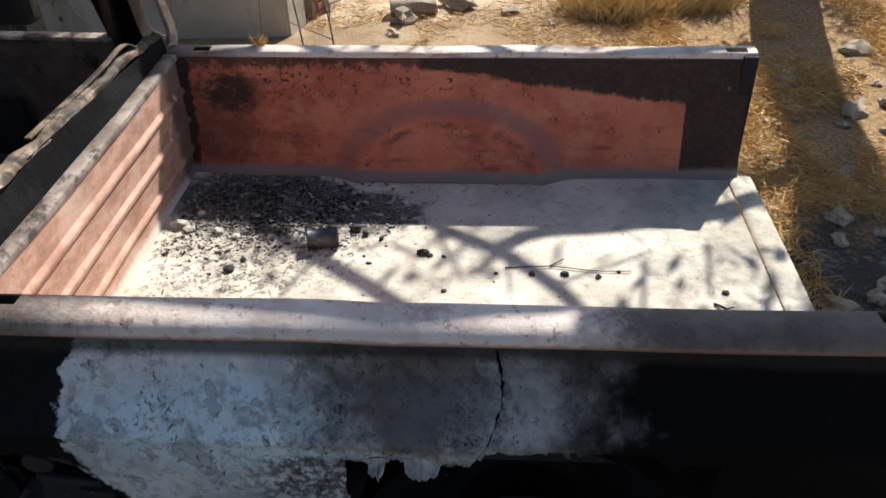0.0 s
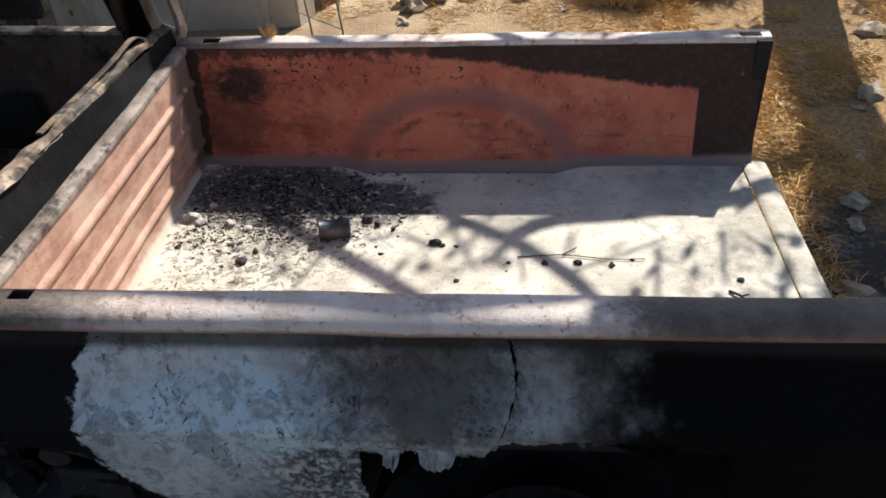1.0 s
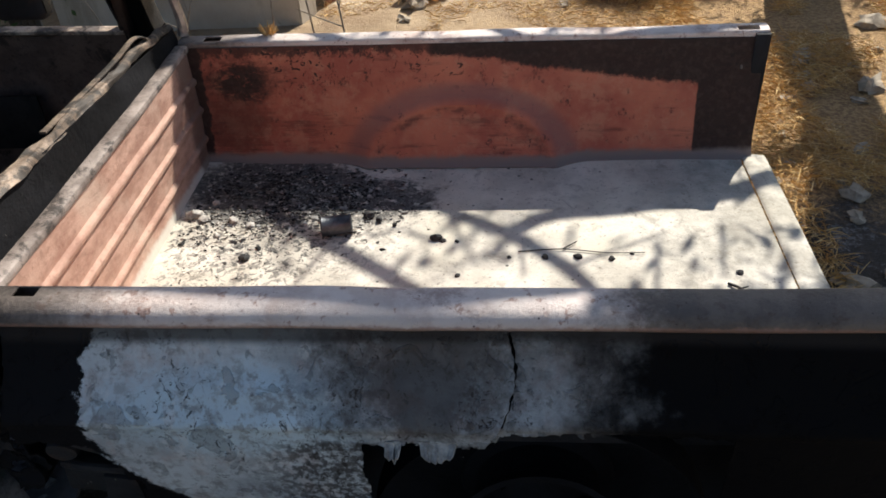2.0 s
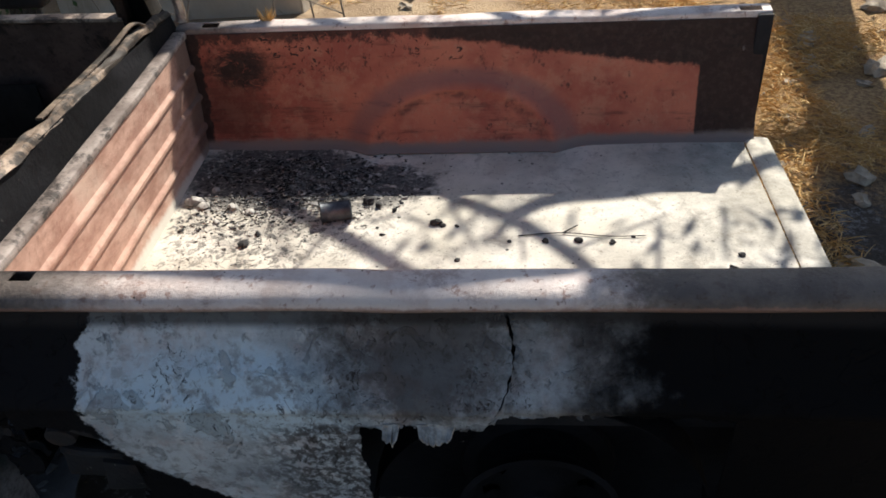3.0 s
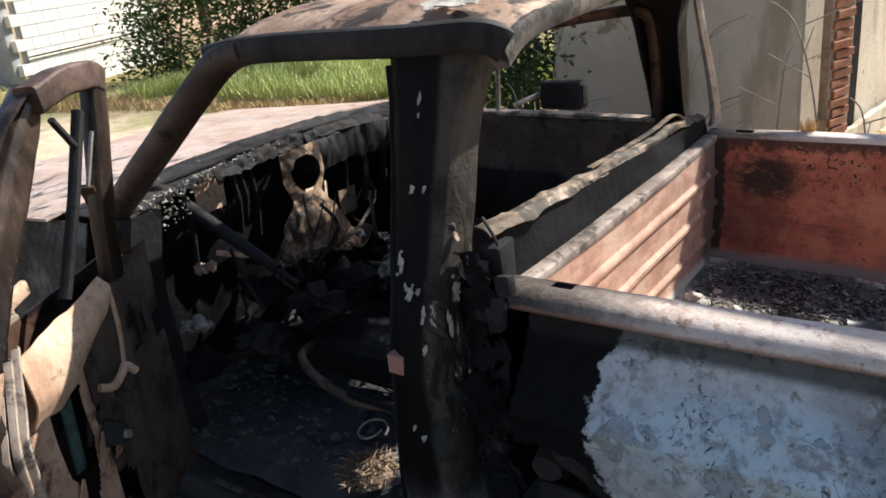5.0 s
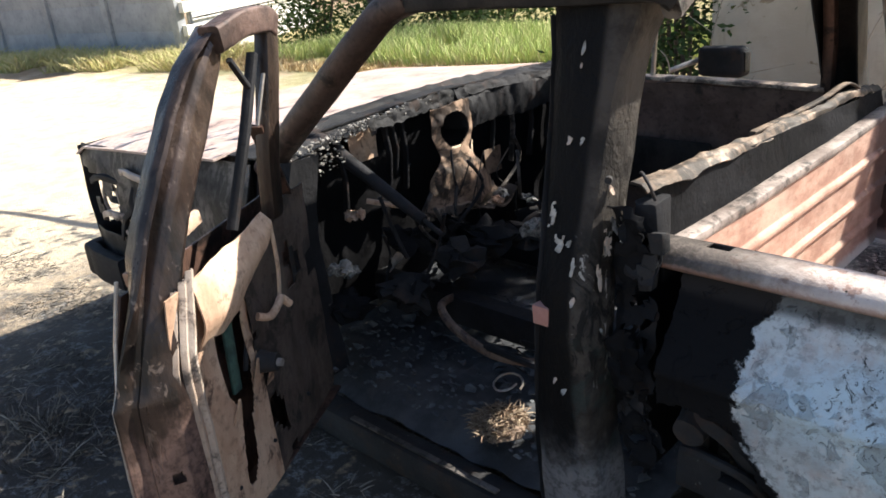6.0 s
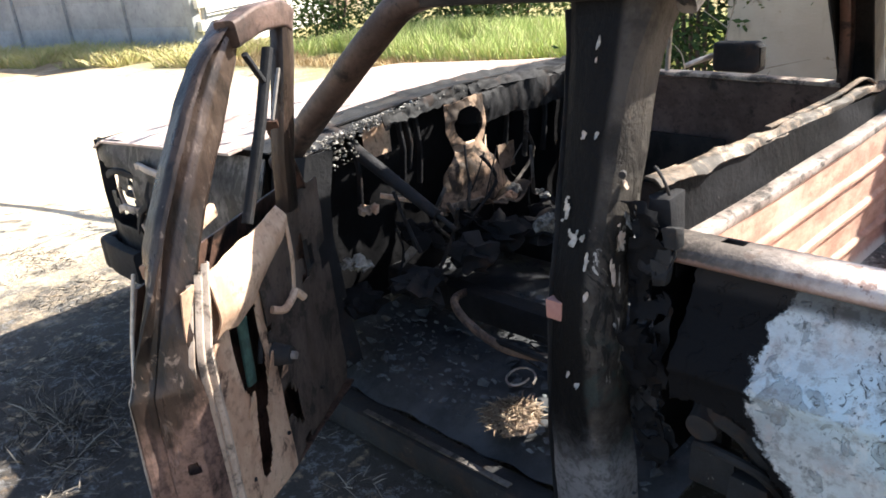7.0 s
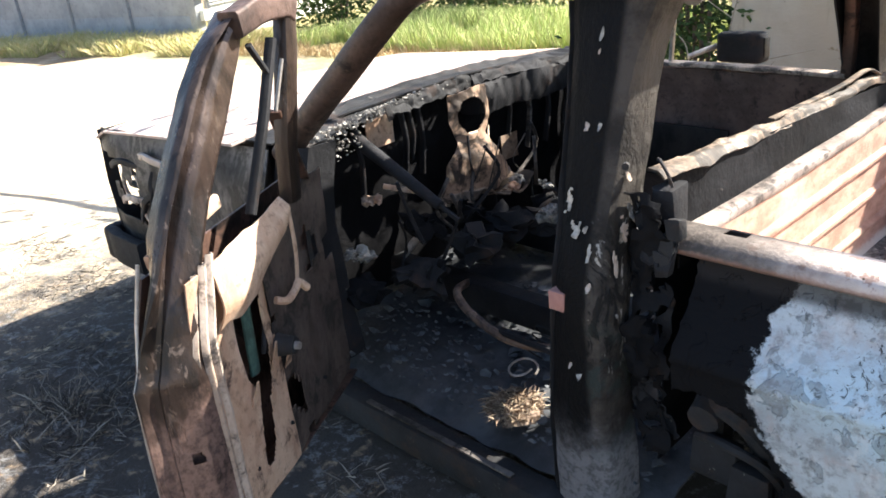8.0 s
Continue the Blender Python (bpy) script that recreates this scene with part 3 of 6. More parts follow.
INNER = [(0.10, 0.553), (0.080, 0.60), (0.070, 0.70), (0.064, 0.86), (0.062, 1.012)]
INNER_FAR = [(0.168, 0.553), (0.140, 0.575), (0.118, 0.65), (0.092, 0.78), (0.072, 0.92), (0.062, 1.012)]
RAILP = [(0.062, 0.985), (0.062, 1.022), (0.054, 1.033), (0.024, 1.036), (-0.004, 1.034), (-0.026, 1.025), (-0.040, 1.010), (-0.044, 0.994), (-0.034, 0.983), (-0.012, 0.978)]
OUTER = [(-0.010, 0.985), (-0.025, 0.95), (-0.060, 0.89), (-0.106, 0.83), (-0.136, 0.795), (-0.149, 0.772), (-0.144, 0.745), (-0.140, 0.68), (-0.132, 0.55), (-0.11, 0.33)]


def profiled(knots, x0, x1, nu, nv, bend=None):
    curve = spline([(0, y, z) for y, z in knots], nv)
    def f(u, v):
        p = curve[round(v * nv)]
        q = Vector((lerp(x0, x1, u), p.y, p.z))
        return bend(q) if bend else q
    return f


def inner_far(q):
    """The far inner side bulges over the wheel."""
    r = math.hypot((q.x - 1.02) / 0.46, (q.z - 0.545) / 0.30)
    k = 0.5 - 0.5 * math.tanh((r - 0.93) * 9)
    q.y += 0.045 * k * max(0.15, 1 - (q.z - 0.55) / 0.42)
    q.y += 0.012 * math.exp(-((r - 0.80) / 0.05) ** 2)
    q.y += 0.004 * noise.noise(q * 3)
    return q


part("bed_inner_panel", mirrored(sheet(profiled(INNER_FAR, -0.04, BED + 0.04, 120, 48, inner_far), 120, 48)), RED, truck, "red paint scorched to bare rust and soot", 0.004)
part("bed_inner_panel", sheet(profiled(INNER, -0.04, BED + 0.04, 60, 24), 60, 24), RED, truck, "", 0.004)


def pocket(side):
    def skip(c):
        y = c.y if side else 2 * MID - c.y
        return (0.035 < c.x < 0.10 or 2.05 < c.x < 2.13) and 0.012 < y < 0.052 and c.z > 1.0
    return skip


def dent(q):
    q.z += 0.004 * noise.noise(q * 2.5) - 0.004 * math.exp(-((q.x - 0.95) / 0.1) ** 2)
    q.y += 0.005 * noise.noise(q * 2 + Vector((7, 0, 0)))
    return q


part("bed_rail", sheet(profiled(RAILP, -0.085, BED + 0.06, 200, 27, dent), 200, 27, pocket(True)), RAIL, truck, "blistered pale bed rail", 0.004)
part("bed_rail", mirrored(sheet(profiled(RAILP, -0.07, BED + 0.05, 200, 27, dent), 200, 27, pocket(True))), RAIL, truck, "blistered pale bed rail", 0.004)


def crack_x(z):
    return 1.200 + 0.022 * math.sin((z - 0.77) * 15) - 0.02 * max(0, 0.84 - z) / 0.1


def torn(c):
    n = noise.noise(Vector((c.x * 14, c.z * 14, 0)))
    if 0.86 + 0.012 * n < c.x < 1.72 and c.z < 0.715 + 0.035 * min(1, max(0, (c.x - 1.17) / 0.04)) + 0.006 * n + 0.012 * noise.noise(Vector((c.x * 60, c.z * 60, 3))):
        return True
    if ((c.x - 0.075) / 0.20) ** 2 + ((c.z - 0.50) / 0.20) ** 2 < 1 + 0.25 * n:
        return True
    if 0.79 < c.z < 0.955 and 0 < c.x - crack_x(c.z) < 0.007:
        return True
    return c.z < 0.79 and c.z > 0.70 and 0 < c.x - crack_x(c.z) < 0.008


def buckle(q):
    if q.x > 1.2:
        q.y += 0.016 * max(0.0, 1 - (q.x - 1.2) / 0.7)
    q.x += (crack_x(q.z) - 1.2) * math.exp(-((q.x - 1.2) / 0.07) ** 2)
    q.y += 0.007 * noise.noise(q * 3.5) + 0.003 * noise.noise(q * 11)
    q.y -= 0.012 * math.exp(-((q.x - 0.62) / 0.25) ** 2 - ((q.z - 0.845) / 0.025) ** 2)
    q.y += 0.014 * math.exp(-((q.x - 1.0) / 0.2) ** 2 - ((q.z - 0.88) / 0.06) ** 2)
    return q


def frayed(bm, amp):
    """Ragged instead of stepped rims."""
    for v in bm.verts:
        if v.is_boundary:
            v.co += amp * noise.noise_vector(v.co * 70) + Vector((0, -amp * 0.8, 0)) * noise.noise(v.co * 23)
    return bm


part("bed_outer_panel", frayed(sheet(profiled(OUTER, 0.0, BED + 0.07, 360, 120, buckle), 360, 120, torn), 0.006), SIDE, truck, "fire-bleached bed side, cracked and torn over the wheel", 0.003)
part("bed_outer_panel", mirrored(sheet(profiled(OUTER, 0.0, BED + 0.07, 40, 20), 40, 20)), SOOT, truck, "", 0.003)


# Dark sheet added behind the outer panel so the crack looks black.
part("crack_backing", sheet(lambda u, v: Vector((lerp(0.06, 2.12, u), 0.045, lerp(0.52, 0.95, v))), 8, 4), SOOT, truck, "", 0.004)


def torn_flap(x, w, h, seed):
    def f(u, v):
        z = 0.732 - v * h * (0.25 + math.sin(math.pi * u) * (0.3 + 1.1 * abs(noise.noise(Vector((u * 7 + seed, 0, seed))))))
        return Vector((x + w * (u - 0.5) * (1 - 0.25 * v), -0.146 - 0.035 * v * v + 0.008 * noise.noise(Vector((u * 5, v * 3, seed))), z))
    return sheet(f, 16, 5)


for x, w, h, s in ((0.94, 0.04, 0.034, 1.0), (1.045, 0.095, 0.030, 2.3)):
    part("torn_flap", torn_flap(x, w, h, s), ASH, truck, "peeled white flap of body filler", 0.003)


def wheel_house(sign):
    def f(u, v):
        a = math.pi * u
        y = lerp(-0.06, 0.055, v)
        return Vector((1.29 - 0.46 * math.cos(a), y if sign > 0 else 2 * MID - y, 0.22 + 0.48 * math.sin(a)))
    return sheet(f, 24, 6)


part("wheel_housing", wheel_house(1), DEEP_SOOT, truck, "", 0.004)
part("wheel_housing", wheel_house(-1), SOOT, truck, "", 0.004)


def front_wall():
    def f(u, v):
        y, z = lerp(0.066, 1.50, u), lerp(0.55, 1.005, v)
        ribs = sum(math.exp(-((z - c) / 0.011) ** 4) for c in (0.648, 0.768, 0.890))
        x = -0.034 + 0.013 * ribs - 0.02 * max(0, (0.60 - z) / 0.05) * -0.6
        return Vector((x + 0.005 * noise.noise(Vector((y * 3, z * 3, 0))), y, z))
    return sheet(f, 60, 90)


part("bed_front_panel", front_wall(), PINK, truck, "pink heat-faded ribbed front panel", 0.005)
part("bed_front_rail", sweep(spline([(-0.052, 0.03, 1.012), (-0.050, 0.4, 1.006), (-0.047, 0.75, 1.010), (-0.052, 1.1, 1.004), (-0.055, 1.53, 1.012)], 30), ring_profile(0.054, 0.030, 0.35)), FRONT_RAIL, truck, "pale front rail of the bed")


def corner_post(x, y, wide, sign):
    b = block((x, y, 0.55), (x + wide, y + 0.035, 1.026), 0.006)
    return rough_up(b, 0.002, 8)


part("rear_post", corner_post(BED + 0.0, 1.52, 0.055, 1), SOOT, truck, "black rear corner post")
part("rear_post", corner_post(BED + 0.0, 0.045, 0.055, 1), SOOT, truck, "black rear corner post")
for z in (0.68, 0.78, 0.90):
    part("bolt_head", lump((2.075, 1.522, z), (0.006, 0.005, 0.010), z, sub=1, amp=0.3), PILLAR_GREY, truck)
for y in (0.045, 1.50):
    part("chassis_rail", block((-2.9, y + (0.38 if y < 1 else -0.46), 0.30), (2.15, y + (0.46 if y < 1 else -0.38), 0.42), 0.01), SOOT, truck)
part("chassis_cross_member", block((2.0, 0.2, 0.36), (2.06, 1.4, 0.46), 0.008), SOOT, truck)
part("rear_axle", tube([(1.29, -0.02, 0.26), (1.29, 0.8, 0.27), (1.29, 1.62, 0.26)], 0.045), SOOT, truck)
part("front_axle", tube([(-2.30, -0.02, 0.26), (-2.30, 1.62, 0.26)], 0.035), SOOT, truck)


def wheel(at):
    """A bare steel rim with burnt tyre wire."""
    n = 28
    knots = [(0.205, -0.09), (0.222, -0.085), (0.215, -0.07), (0.185, -0.055), (0.18, 0.055), (0.215, 0.07), (0.222, 0.085), (0.205, 0.09)]
    def f(u, v):
        a = 2 * math.pi * u
        r, y = knots[round(v * 7)]
        return Vector((at[0] + r * math.cos(a), at[1] + y, at[2] + r * math.sin(a)))
    rim = part("wheel", sheet(f, n, 7), DEEP_SOOT, truck, "bare burnt steel rim", 0.004)
    def disc(u, v):
        a, r = 2 * math.pi * u, lerp(0.03, 0.185, v)
        return Vector((at[0] + r * math.cos(a), at[1] - 0.02 - 0.03 * math.cos(v * 5), at[2] + r * math.sin(a)))
    part("wheel_disc", sheet(disc, n, 6, lambda c: abs(math.hypot(c.x - at[0], c.z - at[2]) - 0.135) < 0.02 and math.sin(8 * math.atan2(c.z - at[2], c.x - at[0])) > 0.4), DEEP_SOOT, rim, "", 0.004)
    part("hub", tube([(at[0], at[1] - 0.07, at[2]), (at[0], at[1] + 0.02, at[2])], 0.045, 0.05, 12), SOOT, rim)


for at in ((1.29, 0.04, 0.265), (1.29, 1.56, 0.265), (-2.30, 0.04, 0.265), (-2.30, 1.56, 0.265)):
    wheel(at)

# filler pipes and broken bits behind the hole in the bed's front corner
part("filler_pipe", tube(spline([(0.02, -0.02, 0.60), (0.10, -0.06, 0.62), (0.17, -0.05, 0.57), (0.19, -0.02, 0.48), (0.14, 0.03, 0.38)], 18), 0.024), SOOT_GREY, truck, "burnt fuel filler pipe")
part("filler_hose", tube(spline([(0.03, -0.06, 0.52), (0.11, -0.09, 0.545), (0.20, -0.07, 0.51), (0.24, -0.02, 0.42)], 18), 0.013), SOOT_GREY, truck)
part("filler_neck", rough_up(tube([(0.05, -0.08, 0.585), (0.05, 0.0, 0.60)], 0.04, 0.045, 14), 0.004, 20), SOOT_GREY, truck)
part("bracket", rough_up(block((0.0, -0.05, 0.40), (0.13, 0.0, 0.50), 0.01), 0.012, 9), SOOT_GREY, truck)
part("bracket", rough_up(block((0.12, -0.07, 0.36), (0.22, -0.03, 0.47), 0.01), 0.016, 8, 3), SOOT_GREY, truck)
part("bed_corner_brace", block((0.005, 0.005, 0.36), (0.065, 0.06, 0.95), 0.008), PILLAR, truck)
# Made-up black sheet that blocks light and view under the bed.
part("underbed_blackout", block((0.08, 0.14, 0.06), (2.1, 0.152, 0.55), 0.003), DEEP_SOOT, truck)

# ---- cab ----
SIDE_Y = [(0.15, -0.13), (0.45, -0.165), (0.80, -0.185), (0.92, -0.172), (1.04, -0.14), (1.28, -0.065), (1.50, 0.0), (1.66, 0.05)]


def side_y(z):
    return along(SIDE_Y, z)


def pillar_front(z):
    return along([(0.1, -0.375), (0.23, -0.370), (0.56, -0.345), (0.83, -0.314), (1.05, -0.318), (1.25, -0.335), (1.45, -0.352), (1.56, -0.375), (1.62, -0.40)], z)


def b_pillar():
    def f(u, v):
        z = lerp(0.10, 1.60, v)
        y = side_y(z)
        front = pillar_front(z)
        rear = -0.176 + 0.045 * math.exp(-((z - 1.6) / 0.12) ** 2)
        loop = [(front + 0.012, y + 0.13), (front, y + 0.10), (front, y + 0.05), (front + 0.012, y + 0.012), (front + 0.035, y), (lerp(front, rear, 0.45), y - 0.006),
                (rear - 0.03, y), (rear - 0.008, y + 0.012), (rear, y + 0.03), (rear, y + 0.13)]
        s = u * 9
        k = min(int(s), 8)
        a, b = loop[k], loop[k + 1]
        return Vector((lerp(a[0], b[0], s - k), lerp(a[1], b[1], s - k), z))
    return sheet(f, 27, 70)


part("b_pillar", rough_up(b_pillar(), 0.007, 7), PILLAR_SKIN, truck, "blackened pillar with flaking grey paint", 0.006)
part("b_pillar", mirrored(rough_up(b_pillar(), 0.005, 6)), PILLAR, truck, "soot-black pillar", 0.006)


def jamb():
    """The door jamb's inner face and striker side, black with soot."""
    def f(u, v):
        z = lerp(0.14, 1.55, v)
        return Vector((pillar_front(z) - 0.012 + 0.02 * u + 0.008 * math.sin(u * 9), side_y(z) + 0.015 + 0.11 * u, z))
    return sheet(f, 8, 50)


part("door_jamb", rough_up(jamb(), 0.003, 12), SOOT, truck, "", 0.004)


def paint_flake(x, y, z, w, h, seed, rear):
    """A ragged curl of paint lifting off the pillar's outer or rear face."""
    def f(u, v):
        a, b, lift = w * (u - 0.5), h * (0.5 - v), 0.004 + 0.014 * v * v + 0.006 * abs(noise.noise(Vector((u * 3, v * 3, seed))))
        return Vector((x + lift, y + a + 0.3 * b, z + b)) if rear else Vector((x + a + 0.3 * b, y - lift, z + b))
    def gone(c):
        r = Vector((0, c.y - y, c.z - z)) if rear else Vector((c.x - x, 0, c.z - z))
        return (max(abs(r.x), abs(r.y)) / (0.5 * w)) ** 2 + (r.z / (0.5 * h)) ** 2 > 0.55 + 1.5 * noise.noise(r * 70 + Vector((seed, seed, 0)))
    return sheet(f, 9, 11, gone)


for k, (x, z, w, h) in enumerate(((-0.265, 1.28, 0.016, 0.028), (-0.228, 1.28, 0.014, 0.020), (-0.257, 1.484, 0.010, 0.034), (-0.257, 1.447, 0.008, 0.022), (-0.247, 1.045, 0.050, 0.040),
                                  (-0.283, 1.105, 0.022, 0.07), (-0.251, 0.688, 0.018, 0.020), (-0.233, 0.66, 0.016, 0.022), (-0.205, 1.0, 0.016, 0.05), (-0.195, 0.92, 0.014, 0.035))):
    part("paint_flake", paint_flake(x, side_y(z) - 0.006, z, w, h, k * 1.7, False), ASH if k % 3 else FLANGE, truck, "", 0.002)
for k, (y, z, w, h) in enumerate(((-0.085, 1.04, 0.030, 0.07), (-0.055, 1.075, 0.022, 0.045), (-0.125, 0.965, 0.020, 0.08), (-0.035, 1.085, 0.016, 0.05), (-0.06, 1.165, 0.018, 0.03), (-0.12, 0.82, 0.014, 0.05))):
    part("paint_flake", paint_flake(-0.170, y, z, w, h, k * 2.3 + 9, True), GREY_ASH if k % 2 else FLANGE, truck, "", 0.002)
part("striker_plate", block((-0.318, side_y(0.86) - 0.012, 0.828), (-0.268, side_y(0.86) + 0.02, 0.880), 0.004), plain("pink_scorch", (0.52, 0.3, 0.25), (0.4, 0.2, 0.17)), truck, "pinkish striker plate")


def torn_seam(k):
    """Ragged sheet between the pillar and the bed."""
    def f(u, v):
        z = lerp(0.42 + 0.05 * k, 1.13 - 0.03 * k, v)
        return Vector((lerp(-0.15, -0.055, u) + 0.012 * math.sin(v * 23 + k), side_y(z) * 0.5 + 0.035 * k + 0.02 * math.sin(v * 11 + 2 * k), z))
    b = sheet(f, 10, 60, lambda c: noise.noise(c * 26 + Vector((k, 0, 0))) > 0.12)
    return rough_up(rough_up(b, 0.026, 13, k), 0.014, 37, k)


part("torn_seam", torn_seam(0), DEEP_SOOT, truck, "ragged scorched seam behind the door opening", 0.004)
part("torn_seam", torn_seam(1), SOOT, truck, "", 0.004)
part("latch_bolt", tube([(-0.145, -0.095, 1.205), (-0.14, -0.108, 1.205)], 0.009), SOOT_GREY, truck)
part("wire_stub", tube(spline([(-0.09, -0.05, 1.215), (-0.06, -0.09, 1.225), (-0.035, -0.10, 1.20), (-0.03, -0.09, 1.17)], 12), 0.004), SOOT_GREY, truck)


def back_wall():
    def f(u, v):
        y = lerp(-0.02, 1.62, u)
        z = lerp(0.36, 1.075 + 0.035 * noise.noise(Vector((y * 2.1, 0, 3))), v)
        return Vector((-0.115 + 0.02 * math.sin(v * 5) + 0.010 * noise.noise(Vector((y * 4, z * 4, 0))), y, z))
    return sheet(f, 60, 30)


part("cab_back_panel", back_wall(), DEEP_SOOT, truck, "soot-black back panel of the cab", 0.005)


def window_sill():
    """The tan upper edge of the back panel, sagged and folded over."""
    def f(u, v):
        y = lerp(-0.03, 1.60, u)
        z = 1.178 - 0.085 * u + 0.022 * math.exp(-((u - 0.80) / 0.07) ** 2) - 0.022 * v * v
        x = -0.128 + (0.030 + 0.022 * math.exp(-((u - 0.12) / 0.2) ** 2)) * v + 0.006 * math.sin(v * 3) + 0.010 * noise.noise(Vector((y * 5, v, 0)))
        return Vector((x, y, z + 0.008 * noise.noise(Vector((y * 9, v * 3, 5)))))
    return sheet(f, 80, 10)


part("rear_window_sill", rough_up(rough_up(window_sill(), 0.012, 6), 0.004, 30), SILL_EDGE, truck, "tan bent sill of the missing rear window", 0.006)
part("sill_strip", sweep(spline([(-0.135, 0.62, 1.142), (-0.14, 0.95, 1.130), (-0.135, 1.15, 1.132), (-0.12, 1.30, 1.150), (-0.10, 1.36, 1.125)], 30), ring_profile(0.022, 0.008, 0.4)), SILL_EDGE, truck, "peeled-up strip of window frame")
part("sill_face", sheet(lambda u, v: Vector((-0.092 + 0.03 * v + 0.006 * noise.noise(Vector((u * 9, v * 3, 1))), lerp(0.0, 1.58, u), lerp(1.160 - 0.085 * u, 0.93, v))), 60, 10), DEEP_SOOT, truck, "", 0.004)
part("sill_end_clamp", rough_up(block((-0.12, -0.04, 1.05), (-0.055, 0.035, 1.14), 0.012), 0.010, 30), SOOT, truck)
for k, z in enumerate((0.97, 1.02, 1.06)):
    part("torn_bracket", rough_up(block((-0.085 + 0.012 * k, -0.07, z - 0.03), (-0.05 + 0.012 * k, -0.035, z + 0.02), 0.006), 0.016, 24, k), SOOT_GREY, truck)


def roof():
    def f(u, v):
        x, y = lerp(-0.055, -1.02, u), lerp(0.02, 1.58, v)
        ey, ex = abs(v - 0.5) * 2, abs(u - 0.5) * 2
        z = 1.72 - 0.085 * ey ** 5 - 0.05 * ex ** 6 - 0.02 * u
        z += 0.010 * noise.noise(Vector((x * 2.2, y * 2.2, 0))) + 0.005 * noise.noise(Vector((x * 9, y * 9, 0)))
        return Vector((x, y, z))
    return sheet(f, 60, 80)


part("roof", roof(), ROOF, truck, "rusted roof skin with burnt patches", 0.008)
RIM = [(-0.05, 0.04, 1.59), (-0.10, 0.015, 1.618), (-0.30, 0.005, 1.612), (-0.62, 0.005, 1.607), (-0.86, 0.012, 1.597), (-1.02, 0.03, 1.575)]
part("drip_rail", sweep(spline(RIM, 40), ring_profile(0.055, 0.075, 0.3)), PILLAR, truck, "blackened drip rail")
part("drip_rail", sweep(spline([flip(p) for p in RIM], 40), ring_profile(0.055, 0.075, 0.3)), PILLAR, truck, "blackened drip rail")
part("windscreen_header", sweep(spline([(-1.00, 0.03, 1.585), (-1.04, 0.4, 1.605), (-1.05, 0.8, 1.61), (-1.04, 1.2, 1.605), (-1.00, 1.57, 1.585)], 24), ring_profile(0.07, 0.06, 0.3)), PILLAR, truck)
part("rear_window_header", sweep(spline([(-0.075, 0.05, 1.565), (-0.07, 0.22, 1.622), (-0.065, 0.8, 1.645), (-0.07, 1.38, 1.622), (-0.075, 1.55, 1.565)], 30), ring_profile(0.05, 0.06, 0.3)), PILLAR_GREY, truck)
part("roof_patch", sheet(lambda u, v: Vector((lerp(-0.30, -0.14, u), lerp(0.05, 0.16, v), 1.676 + 0.03 * v + 0.006 * noise.noise(Vector((u * 5, v * 5, 2))))), 12, 8, lambda c: ((c.x + 0.22) / 0.08) ** 2 + ((c.y - 0.105) / 0.05) ** 2 > 1 + 0.8 * noise.noise(c * 30)), ASH, truck, "bleached white patch on the roof edge", 0.003)

APATH = [(-1.60, -0.07, 1.03), (-1.53, -0.06, 1.10), (-1.30, -0.035, 1.29), (-1.10, -0.005, 1.46), (-0.98, 0.02, 1.56), (-0.86, 0.03, 1.60)]
part("a_pillar", rough_up(sweep(spline(APATH, 30), ring_profile(0.085, 0.105, 0.45, 4), (0, 1, 0)), 0.004, 8), rust_skin("brown_pillar", (0.13, 0.09, 0.075), (0.065, 0.045, 0.038), (0.015, 0.013, 0.013), 0.52, 1.0, 0.15), truck, "rust-brown windscreen pillar")
part("a_pillar", sweep(spline([flip(p) for p in APATH], 30), ring_profile(0.085, 0.105, 0.3), (0, 1, 0)), PILLAR, truck, "soot-black windscreen pillar")


def hinge_post(far):
    def f(u, v):
        z = lerp(0.24, 1.08, v)
        y = side_y(z) + 0.02
        loop = [(-1.42, y + 0.14), (-1.42, y + 0.02), (-1.46, y), (-1.60, y + 0.005)]
        s = u * 3
        k = min(int(s), 2)
        return Vector((lerp(loop[k][0], loop[k + 1][0], s - k), lerp(loop[k][1], loop[k + 1][1], s - k), z))
    b = rough_up(sheet(f, 12, 30), 0.004, 9)
    return mirrored(b) if far else b


part("hinge_post", hinge_post(False), SOOT, truck, "soot-black hinge post", 0.006)
part("hinge_post", hinge_post(True), SOOT, truck, "", 0.006)
part("rocker", rough_up(sweep([(-1.62, -0.13, 0.13), (-0.9, -0.135, 0.12), (-0.06, -0.135, 0.12)], ring_profile(0.11, 0.13, 0.3)), 0.003, 9), SOOT_GREY, truck, "sooty door sill")
part("rocker", sweep([(-1.62, 1.73, 0.13), (-0.06, 1.73, 0.13)], ring_profile(0.11, 0.13, 0.3)), SOOT, truck)
part("scuff_plate", block((-1.20, -0.172, 0.186), (-0.52, -0.150, 0.193), 0.002), PILLAR_GREY, truck, "dull metal scuff strip")
part("cab_floor", rough_up(sheet(lambda u, v: Vector((lerp(-1.72, -0.08, u), lerp(-0.08, 1.68, v), 0.24 - 0.06 * max(0.0, 1 - v / 0.10) + 0.09 * math.exp(-((v - 0.5) / 0.13) ** 2))), 50, 40), 0.020, 9), CHAR_FLOOR, truck, "charred cab floor", 0.006)

# far door, shut
FAR = flip((0, 0, 0)).y


def far_door():
    def f(u, v):
        z = lerp(0.30, 1.045, v)
        return Vector((lerp(-1.42, -0.30, u), 2 * MID - side_y(z) - 0.09 + 0.012 * math.sin(v * 9) * math.sin(u * 6), z))
    return sheet(f, 30, 24)


